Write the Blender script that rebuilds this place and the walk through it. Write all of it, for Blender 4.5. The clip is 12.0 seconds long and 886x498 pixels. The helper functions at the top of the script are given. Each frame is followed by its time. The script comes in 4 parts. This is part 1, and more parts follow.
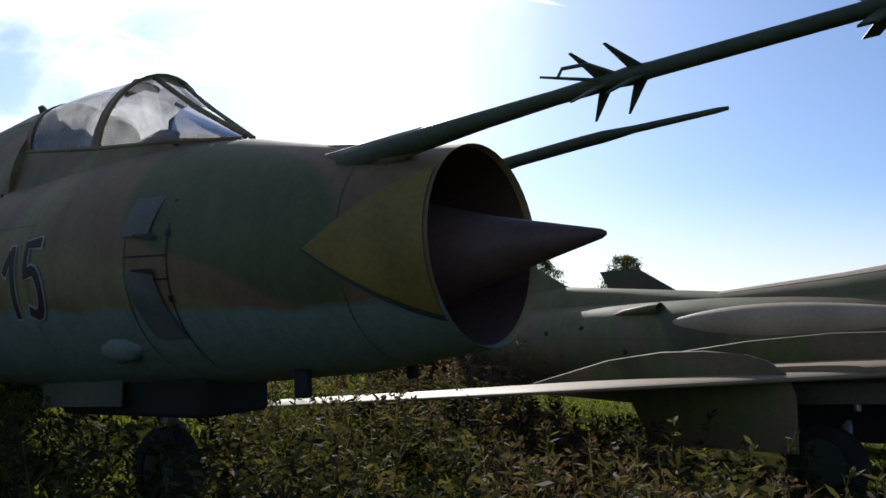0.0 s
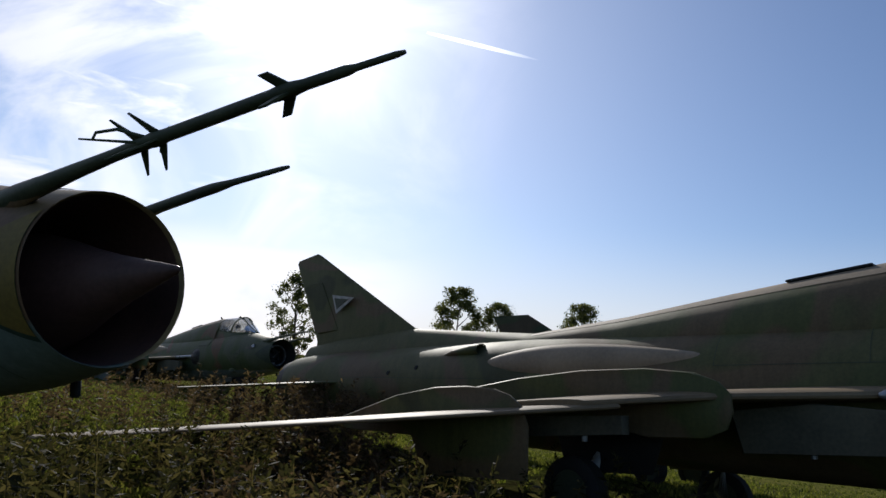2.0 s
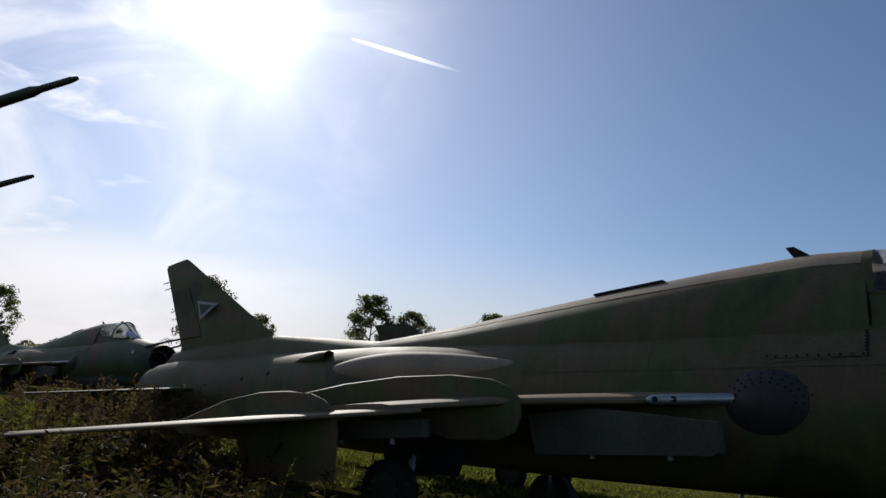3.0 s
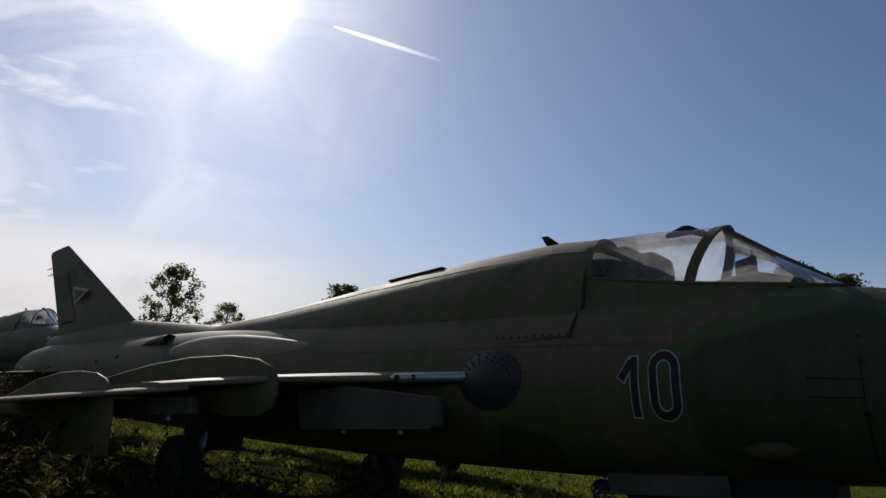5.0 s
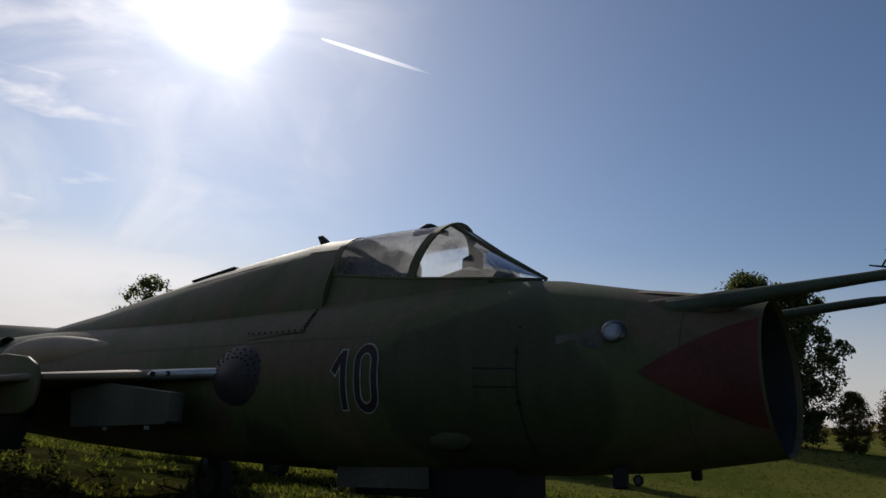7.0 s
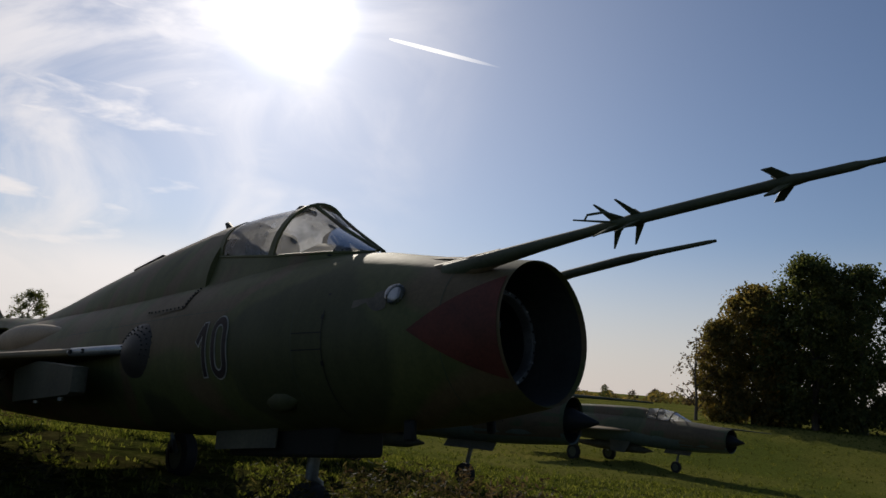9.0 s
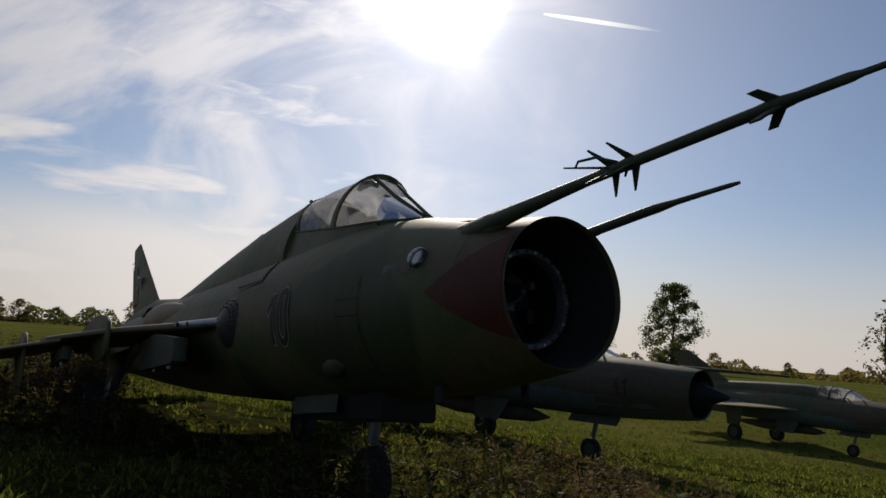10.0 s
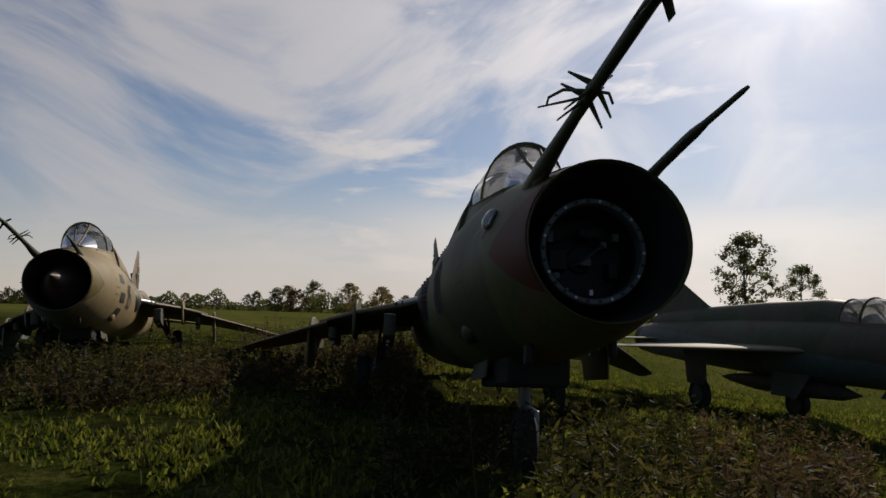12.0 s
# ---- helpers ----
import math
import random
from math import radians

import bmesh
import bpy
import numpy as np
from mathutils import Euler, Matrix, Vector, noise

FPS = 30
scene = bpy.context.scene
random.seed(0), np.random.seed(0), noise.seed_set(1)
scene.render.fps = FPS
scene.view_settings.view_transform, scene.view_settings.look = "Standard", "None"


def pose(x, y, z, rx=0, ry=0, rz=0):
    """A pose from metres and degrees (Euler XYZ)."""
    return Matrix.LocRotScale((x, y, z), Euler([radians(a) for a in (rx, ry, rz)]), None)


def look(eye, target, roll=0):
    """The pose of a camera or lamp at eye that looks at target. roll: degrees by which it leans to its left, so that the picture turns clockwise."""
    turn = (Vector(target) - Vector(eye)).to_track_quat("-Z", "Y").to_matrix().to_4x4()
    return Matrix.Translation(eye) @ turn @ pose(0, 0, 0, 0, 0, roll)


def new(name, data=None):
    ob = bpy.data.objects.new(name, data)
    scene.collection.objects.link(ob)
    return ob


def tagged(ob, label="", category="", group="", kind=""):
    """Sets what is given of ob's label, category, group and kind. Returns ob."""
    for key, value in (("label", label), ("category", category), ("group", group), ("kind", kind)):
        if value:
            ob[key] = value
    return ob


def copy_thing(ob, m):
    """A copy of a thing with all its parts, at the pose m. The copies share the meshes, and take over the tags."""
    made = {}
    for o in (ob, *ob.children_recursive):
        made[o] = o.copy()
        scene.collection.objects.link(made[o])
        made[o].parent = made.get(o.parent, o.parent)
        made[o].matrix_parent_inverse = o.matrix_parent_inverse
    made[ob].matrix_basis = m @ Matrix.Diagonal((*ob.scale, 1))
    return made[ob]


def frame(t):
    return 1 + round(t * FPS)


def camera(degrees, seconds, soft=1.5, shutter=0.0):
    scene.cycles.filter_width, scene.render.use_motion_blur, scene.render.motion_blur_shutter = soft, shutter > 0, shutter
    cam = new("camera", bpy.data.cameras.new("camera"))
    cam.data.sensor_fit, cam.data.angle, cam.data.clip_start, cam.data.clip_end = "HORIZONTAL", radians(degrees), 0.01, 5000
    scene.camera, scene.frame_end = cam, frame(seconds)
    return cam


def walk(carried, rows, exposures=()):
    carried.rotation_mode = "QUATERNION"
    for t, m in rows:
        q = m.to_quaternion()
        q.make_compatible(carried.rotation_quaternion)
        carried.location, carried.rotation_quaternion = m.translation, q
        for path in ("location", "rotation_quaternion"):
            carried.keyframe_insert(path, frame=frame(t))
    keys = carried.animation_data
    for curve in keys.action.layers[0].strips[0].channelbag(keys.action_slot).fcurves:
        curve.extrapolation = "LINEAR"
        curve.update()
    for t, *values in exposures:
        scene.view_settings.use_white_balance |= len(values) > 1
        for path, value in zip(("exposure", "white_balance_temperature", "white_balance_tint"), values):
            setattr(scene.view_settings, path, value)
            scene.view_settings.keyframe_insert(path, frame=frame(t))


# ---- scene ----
cam = camera(63.5, 12.0)

PATH = [
    (0, (1.633, 1.227, 1.441), (1.396, 3.203, 1.642), 4.11),
    (0.5, (2.120, 1.110, 1.392), (1.938, 3.086, 1.643), 4.60),
    (1, (2.622, 1.076, 1.483), (2.463, 3.052, 1.750), 4.33),
    (1.5, (3.155, 0.923, 1.478), (2.984, 2.893, 1.778), 4.65),
    (2, (3.739, 0.803, 1.477), (3.578, 2.768, 1.811), 4.90),
    (2.5, (4.299, 0.661, 1.514), (4.230, 2.627, 1.872), 5.16),
    (3, (4.824, 0.474, 1.536), (4.883, 2.437, 1.913), 5.20),
    (3.5, (5.439, 0.314, 1.585), (5.574, 2.273, 1.962), 4.88),
    (5.5, (7.664, -0.215, 1.675), (7.772, 1.751, 2.026), 5.33),
    (6, (8.289, -0.299, 1.723), (8.404, 1.667, 2.075), 5.04),
    (6.5, (8.962, -0.303, 1.713), (9.067, 1.659, 2.082), 5.35),
    (7, (9.497, -0.388, 1.689), (9.641, 1.569, 2.079), 5.21),
    (7.2, (9.706, -0.497, 1.679), (9.868, 1.457, 2.076), 5.44),
    (8.8, (11.413, -0.883, 1.621), (11.421, 1.083, 1.993), 4.45),
    (9, (11.626, -0.846, 1.602), (11.564, 1.121, 1.961), 4.35),
    (9.5, (12.170, -0.688, 1.645), (11.888, 1.268, 1.952), 4.15),
    (10, (12.670, -0.580, 1.562), (12.163, 1.336, 1.832), 4.04),
    (10.5, (13.178, -0.349, 1.476), (12.436, 1.491, 1.733), 4.49),
    (11, (13.580, -0.190, 1.497), (12.645, 1.564, 1.717), 3.92),
    (11.5, (14.032, 0.106, 1.493), (12.876, 1.726, 1.690), 3.57),
    (12, (14.500, 0.344, 1.502), (13.153, 1.812, 1.678), 1.82),
]
walk(cam, [(t, look(eye, target, roll)) for t, eye, target, roll in PATH],
     exposures=[(0, 0.0, 6150, 10), (1, -0.2, 6150, 10), (2, -0.5, 6200, 10), (3, -0.75, 6250, 10), (5, -0.97, 6400, 10), (7, -0.97, 6500, 10), (9.5, -0.9, 6850, 10), (10.5, -0.95, 6900, 10), (12, -1.0, 7000, 10)])

# ---- light ----
SUN = Vector((-0.248, 0.854, 0.459)).normalized()
sun_el = math.asin(SUN.z)
sun_az = math.atan2(SUN.x, SUN.y)


def build_world():
    w = bpy.data.worlds.new("autumn_sky")
    w.use_nodes = True
    scene.world = w
    nt = w.node_tree
    N, L = nt.nodes, nt.links
    N.clear()
    sky = N.new("ShaderNodeTexSky")
    sky.sky_type, sky.sun_disc = "NISHITA", False
    sky.sun_elevation, sky.sun_rotation = sun_el, sun_az
    sky.air_density, sky.dust_density, sky.ozone_density, sky.altitude = 1.0, 0.35, 1.6, 120
    tc = N.new("ShaderNodeTexCoord")

    def clouds(scale, stretch, seed, lo, hi, dist):
        mp = N.new("ShaderNodeMapping")
        mp.inputs["Rotation"].default_value = (0.15, 0.35, radians(28))
        mp.inputs["Scale"].default_value = stretch
        mp.inputs["Location"].default_value = (seed, seed * 0.37, seed * 0.71)
        L.new(tc.outputs["Generated"], mp.inputs["Vector"])
        nz = N.new("ShaderNodeTexNoise")
        nz.inputs["Scale"].default_value, nz.inputs["Detail"].default_value = scale, 9
        nz.inputs["Roughness"].default_value, nz.inputs["Distortion"].default_value = 0.56, dist
        L.new(mp.outputs["Vector"], nz.inputs["Vector"])
        mr = N.new("ShaderNodeMapRange")
        mr.interpolation_type = "SMOOTHSTEP"
        mr.inputs["From Min"].default_value, mr.inputs["From Max"].default_value = lo, hi
        L.new(nz.outputs["Fac"], mr.inputs["Value"])
        return mr.outputs["Result"]

    def math_node(op, a, b):
        m = N.new("ShaderNodeMath")
        m.operation = op
        for i, v in enumerate((a, b)):
            if isinstance(v, (int, float)):
                m.inputs[i].default_value = v
            else:
                L.new(v, m.inputs[i])
        return m.outputs[0]

    def toward(v, lo, hi):
        d = N.new("ShaderNodeVectorMath")
        d.operation = "DOT_PRODUCT"
        L.new(tc.outputs["Generated"], d.inputs[0])
        d.inputs[1].default_value = v
        mr = N.new("ShaderNodeMapRange")
        mr.interpolation_type = "SMOOTHSTEP"
        mr.inputs["From Min"].default_value, mr.inputs["From Max"].default_value = lo, hi
        L.new(d.outputs["Value"], mr.inputs["Value"])
        return mr.outputs["Result"]

    # a broad veil of cirrus to the south-west, a low bank under it and small clouds elsewhere
    veil = math_node("MULTIPLY", clouds(2.3, (1, 1, 1.9), 3.1, 0.37, 0.62, 1.3), toward(Vector((-0.66, 0.62, 0.43)).normalized(), 0.70, 0.94))
    veil = math_node("MULTIPLY", veil, 0.80)
    up = N.new("ShaderNodeSeparateXYZ")
    L.new(tc.outputs["Generated"], up.inputs[0])
    under = N.new("ShaderNodeMapRange")
    under.interpolation_type = "SMOOTHSTEP"
    under.inputs["From Min"].default_value, under.inputs["From Max"].default_value = 0.10, 0.18
    under.inputs["To Min"].default_value, under.inputs["To Max"].default_value = 1.0, 0.0
    L.new(up.outputs["Z"], under.inputs["Value"])
    bank = math_node("MULTIPLY", clouds(3.2, (1, 1, 3.4), 5.2, 0.22, 0.48, 0.5), math_node("MULTIPLY", under.outputs["Result"], toward(Vector((-0.46, 0.87, 0.14)).normalized(), 0.90, 0.99)))
    low = math_node("MULTIPLY", clouds(4.2, (1, 1, 4.5), 7.7, 0.50, 0.68, 0.3), toward(Vector((-0.62, 0.76, 0.19)).normalized(), 0.90, 0.985))
    fac = math_node("MAXIMUM", math_node("MAXIMUM", veil, bank), low)
    away = N.new("ShaderNodeVectorMath")
    away.operation = "DOT_PRODUCT"
    L.new(tc.outputs["Generated"], away.inputs[0])
    away.inputs[1].default_value = SUN
    off = math_node("SUBTRACT", 1.0, away.outputs["Value"])

    def falloff(k, a):
        return math_node("MULTIPLY", math_node("POWER", 2.718, math_node("MULTIPLY", off, -k)), a)

    # the sky, with pale haze along the horizon
    tint = N.new("ShaderNodeVectorMath")
    tint.operation = "MULTIPLY"
    tint.inputs[1].default_value = SKY_TINT
    L.new(sky.outputs["Color"], tint.inputs[0])
    hz = N.new("ShaderNodeMapRange")
    hz.interpolation_type = "SMOOTHSTEP"
    hz.inputs["From Min"].default_value, hz.inputs["From Max"].default_value = 0.0, 0.22
    hz.inputs["To Min"].default_value, hz.inputs["To Max"].default_value = 0.85, 0.0
    L.new(up.outputs["Z"], hz.inputs["Value"])
    pale = mix_node(N, L, math_node("MULTIPLY", hz.outputs["Result"], toward(SUN, -0.1, 0.75)), tint.outputs["Vector"], tuple(HORIZON * c for c in (1.0, 0.94, 0.95)))
    cloud_value = math_node("ADD", CLOUD, falloff(9.0, CLOUD_GLOW))
    comb = N.new("ShaderNodeVectorMath")
    comb.operation = "SCALE"
    comb.inputs[0].default_value = (1.0, 0.955, 0.96)
    L.new(cloud_value, comb.inputs["Scale"])
    mixed = mix_node(N, L, math_node("MULTIPLY", fac, 0.80), pale, comb.outputs["Vector"])
    # the aureole round the sun
    halo = N.new("ShaderNodeVectorMath")
    halo.operation = "SCALE"
    halo.inputs[0].default_value = (0.97, 0.98, 1.0)
    L.new(math_node("ADD", falloff(900.0, 70.0), math_node("ADD", falloff(110.0, 4.5), falloff(9.0, 2.6))), halo.inputs["Scale"])
    add = N.new("ShaderNodeVectorMath")
    add.operation = "ADD"
    L.new(mixed, add.inputs[0])
    L.new(halo.outputs["Vector"], add.inputs[1])
    bg = N.new("ShaderNodeBackground")
    bg.inputs["Strength"].default_value = SKY_STRENGTH
    L.new(add.outputs["Vector"], bg.inputs["Color"])
    out = N.new("ShaderNodeOutputWorld")
    L.new(bg.outputs[0], out.inputs["Surface"])


CLOUD, CLOUD_GLOW, HORIZON, SKY_STRENGTH = 9.8, 9.0, 9.5, 0.11
SKY_TINT = (0.92, 0.98, 1.14)
sun_data = bpy.data.lights.new("sun", "SUN")
sun_data.energy, sun_data.angle, sun_data.color = 5.0, radians(0.6), (1.0, 0.93, 0.82)
new("sun", sun_data).matrix_world = look((0, 0, 30), Vector((0, 0, 30)) - SUN)


# ---- materials ----
def material(name, rough=0.6, metal=0.0, spec=0.4):
    m = bpy.data.materials.new(name)
    m.use_nodes = True
    b = m.node_tree.nodes["Principled BSDF"]
    b.inputs["Roughness"].default_value, b.inputs["Metallic"].default_value = rough, metal
    b.inputs["Specular IOR Level"].default_value = spec
    return m, m.node_tree.nodes, m.node_tree.links, b


def noise_node(N, L, coord, scale, detail=4, rough=0.55, dist=0.0):
    n = N.new("ShaderNodeTexNoise")
    n.inputs["Scale"].default_value, n.inputs["Detail"].default_value = scale, detail
    n.inputs["Roughness"].default_value, n.inputs["Distortion"].default_value = rough, dist
    L.new(coord, n.inputs["Vector"])
    return n.outputs["Fac"]


def ramp_node(N, L, fac, stops):
    r = N.new("ShaderNodeValToRGB")
    e = r.color_ramp.elements
    while len(e) < len(stops):
        e.new(0.5)
    for k, (p, c) in zip(e, stops):
        k.position, k.color = p, (*c, 1) if len(c) == 3 else c
    L.new(fac, r.inputs["Fac"])
    return r.outputs["Color"]


def mix_node(N, L, fac, a, b, mode="MIX"):
    m = N.new("ShaderNodeMix")
    m.data_type, m.blend_type = "RGBA", mode
    for key, v in (("Factor", fac), ("A", a), ("B", b)):
        s = m.inputs[key] if key == "Factor" else [i for i in m.inputs if i.name == key and i.type == "RGBA"][0]
        if isinstance(v, (int, float)):
            s.default_value = v
        elif isinstance(v, tuple):
            s.default_value = (*v, 1)
        else:
            L.new(v, s)
    return [o for o in m.outputs if o.type == "RGBA"][0]


build_world()


def bump_node(N, L, b, height, strength, dist=0.01):
    n = N.new("ShaderNodeBump")
    n.inputs["Strength"].default_value, n.inputs["Distance"].default_value = strength, dist
    L.new(height, n.inputs["Height"])
    L.new(n.outputs["Normal"], b.inputs["Normal"])


def plain(name, col, rough=0.6, metal=0.0, scale=6.0, vary=0.35, bump=0.2):
    """A painted or bare surface with stains at two scales."""
    m, N, L, b = material(name, rough, metal, 0.26)
    tc = N.new("ShaderNodeTexCoord").outputs["Object"]
    big, fine = noise_node(N, L, tc, scale * 0.4, 5), noise_node(N, L, tc, scale * 7, 4)
    dark, light = tuple(c * (1 - vary) for c in col), tuple(min(1, c * (1 + vary * 0.7)) for c in col)
    c1 = ramp_node(N, L, big, ((0.32, dark), (0.68, light)))
    c2 = mix_node(N, L, 0.35, c1, ramp_node(N, L, fine, ((0.3, dark), (0.7, light))))
    L.new(c2, b.inputs["Base Color"])
    r = N.new("ShaderNodeMapRange")
    r.inputs["To Min"].default_value, r.inputs["To Max"].default_value = max(0.05, rough - 0.12), min(1, rough + 0.15)
    L.new(big, r.inputs["Value"])
    L.new(r.outputs["Result"], b.inputs["Roughness"])
    if bump:
        bump_node(N, L, b, fine, bump, 0.004)
    return m


def camouflage(name, cols, belly, line, seed, wave=0.12, shift=0.0, port=None):
    """Faded aircraft paint: soft-edged patches above, a pale underside below a wavy line, streaks of dirt; port is a
    sunlit tone for that flank.
    """
    m, N, L, b = material(name, 0.62, 0, 0.26)
    tc = N.new("ShaderNodeTexCoord").outputs["Object"]
    mp = N.new("ShaderNodeMapping")
    mp.inputs["Location"].default_value = (seed + shift, seed * 1.7, -seed)
    mp.inputs["Scale"].default_value = (0.75, 0.9, 0.9)
    L.new(tc, mp.inputs["Vector"])
    patch = noise_node(N, L, mp.outputs["Vector"], 0.62, 2, 0.4, 0.4)
    k = len(cols)
    stops, cuts = [], [0.30 + 0.40 * (i + 1) / k for i in range(k - 1)]
    stops.append((0.0, cols[0]))
    for i, c in enumerate(cuts):
        stops += [(c - 0.012, cols[i]), (c + 0.012, cols[i + 1])]
    base = ramp_node(N, L, patch, stops)
    sep = N.new("ShaderNodeSeparateXYZ")
    L.new(tc, sep.inputs[0])
    wob = noise_node(N, L, tc, 1.1, 3)
    z = N.new("ShaderNodeMath")
    z.operation = "MULTIPLY_ADD"
    L.new(wob, z.inputs[0])
    z.inputs[1].default_value = -2 * wave
    L.new(sep.outputs["Z"], z.inputs[2])
    zx = N.new("ShaderNodeMath")
    zx.operation = "MULTIPLY_ADD"
    L.new(sep.outputs["X"], zx.inputs[0])
    zx.inputs[1].default_value = 0.05
    L.new(z.outputs[0], zx.inputs[2])
    mr = N.new("ShaderNodeMapRange")
    mr.inputs["From Min"].default_value, mr.inputs["From Max"].default_value = line - wave - 0.02, line - wave + 0.02
    mr.inputs["To Min"].default_value, mr.inputs["To Max"].default_value = 1, 0
    L.new(zx.outputs[0], mr.inputs["Value"])
    base = mix_node(N, L, mr.outputs["Result"], base, belly)
    # warm sunlight painted into the left flank's colour
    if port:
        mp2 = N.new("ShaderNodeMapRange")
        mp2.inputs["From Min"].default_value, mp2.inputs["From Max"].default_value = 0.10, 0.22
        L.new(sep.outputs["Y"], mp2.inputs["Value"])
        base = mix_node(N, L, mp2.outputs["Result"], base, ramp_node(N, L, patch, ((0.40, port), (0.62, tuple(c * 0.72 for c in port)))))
    st = N.new("ShaderNodeMapping")
    st.inputs["Scale"].default_value = (5, 5, 0.8)
    L.new(tc, st.inputs["Vector"])
    streak = ramp_node(N, L, noise_node(N, L, st.outputs["Vector"], 1.6, 6, 0.6), ((0.30, (0.55, 0.53, 0.50)), (0.62, (1, 1, 1))))
    base = mix_node(N, L, 0.45, base, streak, "MULTIPLY")
    fine = noise_node(N, L, tc, 26, 5, 0.65)
    base = mix_node(N, L, 0.55, base, ramp_node(N, L, fine, ((0.35, (0.72, 0.72, 0.70)), (0.65, (1.12, 1.1, 1.05)))), "MULTIPLY")
    chips = ramp_node(N, L, noise_node(N, L, tc, 9, 8, 0.75), ((0.70, (0, 0, 0)), (0.74, (1, 1, 1))))
    base = mix_node(N, L, chips, base, (0.30, 0.29, 0.27))
    L.new(base, b.inputs["Base Color"])
    rr = N.new("ShaderNodeMapRange")
    rr.inputs["To Min"].default_value, rr.inputs["To Max"].default_value = 0.50, 0.74
    L.new(wob, rr.inputs["Value"])
    L.new(rr.outputs["Result"], b.inputs["Roughness"])
    bump_node(N, L, b, noise_node(N, L, tc, 1.7, 4), 0.22, 0.03)
    return m


GREEN, BROWN, DARK = (0.074, 0.092, 0.034), (0.135, 0.076, 0.040), (0.050, 0.056, 0.028)
M_B = camouflage("faded_green_brown_paint", ((0.056, 0.060, 0.025), (0.088, 0.095, 0.033), (0.128, 0.092, 0.049), (0.104, 0.102, 0.040), (0.082, 0.090, 0.032)), (0.14, 0.15, 0.14), -3.0, 2.3)
# the last colour paints sunlit tan on the port side
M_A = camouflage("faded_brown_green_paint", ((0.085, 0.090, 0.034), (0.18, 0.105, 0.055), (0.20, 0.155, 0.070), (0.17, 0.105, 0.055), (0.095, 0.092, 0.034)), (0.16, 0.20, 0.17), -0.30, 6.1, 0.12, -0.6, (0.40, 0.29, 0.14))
M_C = camouflage("weathered_green_paint", (GREEN, (0.09, 0.10, 0.055), GREEN, BROWN), (0.16, 0.18, 0.17), -0.55, 9.4)
M_MIG = camouflage("faded_grey_green_paint", ((0.05, 0.066, 0.032), (0.07, 0.08, 0.04), (0.085, 0.065, 0.04), (0.05, 0.066, 0.034)), (0.09, 0.12, 0.11), -0.28, 4.4)
M_WINGTOP = plain("tan_wing_paint", (0.20, 0.145, 0.082), 0.58, 0, 2.0, 0.3, 0.1)
M_GREEN = plain("dark_green_paint", (0.055, 0.065, 0.04), 0.6, 0, 4)
M_OLIVE = plain("olive_probe_paint", (0.075, 0.085, 0.05), 0.55, 0, 5, 0.5)
M_DARK = plain("sooty_dark_metal", (0.018, 0.018, 0.018), 0.6, 0.3, 6, 0.4)
M_BAY = plain("near_black_wheel_bay_paint", (0.016, 0.015, 0.012), 0.85, 0, 6, 0.4)
M_DUCT = plain("intake_duct_dark_paint", (0.035, 0.036, 0.034), 0.55, 0, 3, 0.5)
M_METAL = plain("bare_aluminium", (0.46, 0.46, 0.45), 0.42, 0.8, 8, 0.35)
M_DULL = plain("dull_grey_metal", (0.24, 0.25, 0.25), 0.5, 0.5, 6, 0.4)
M_RED = plain("faded_red_marking", (0.10, 0.026, 0.017), 0.6, 0, 6, 0.5)
M_YELLOW = plain("faded_yellow_marking", (0.20, 0.135, 0.03), 0.6, 0, 5, 0.4)
M_BORDER = plain("marking_border_green", (0.035, 0.055, 0.035), 0.65, 0, 5, 0.3)
M_WHITE = plain("worn_white_marking", (0.42, 0.40, 0.36), 0.7, 0, 20, 0.5)
M_NUMBER = plain("worn_number_paint", (0.035, 0.022, 0.02), 0.7, 0, 12, 0.5)
M_BULGE = plain("dark_riveted_sheet", (0.05, 0.043, 0.038), 0.55, 0.1, 8, 0.5)
# sandy tone made pale to carry the sun's highlight on upper surfaces
M_DECK = plain("faded_sunlit_sandy_paint", (0.30, 0.235, 0.16), 0.64, 0, 3, 0.35)
M_SCRAPE = plain("scraped_paint", (0.11, 0.095, 0.07), 0.6, 0.1, 14, 0.7)
M_RING = plain("tarnished_ring_metal", (0.10, 0.10, 0.098), 0.5, 0.4, 14, 0.6)
M_RUBBER = plain("cracked_tyre_rubber", (0.022, 0.021, 0.02), 0.85, 0, 12)
M_DOOR = plain("grey_gear_door_paint", (0.080, 0.074, 0.048), 0.7, 0, 4, 0.5)
M_RUST = plain("brown_intake_paint", (0.095, 0.052, 0.042), 0.5, 0, 4, 0.5)
M_SEAT = plain("dark_seat_fabric", (0.03, 0.03, 0.028), 0.9, 0, 10)
M_BARK = plain("tree_bark", (0.10, 0.08, 0.06), 0.9, 0, 3, 0.5, 0.6)


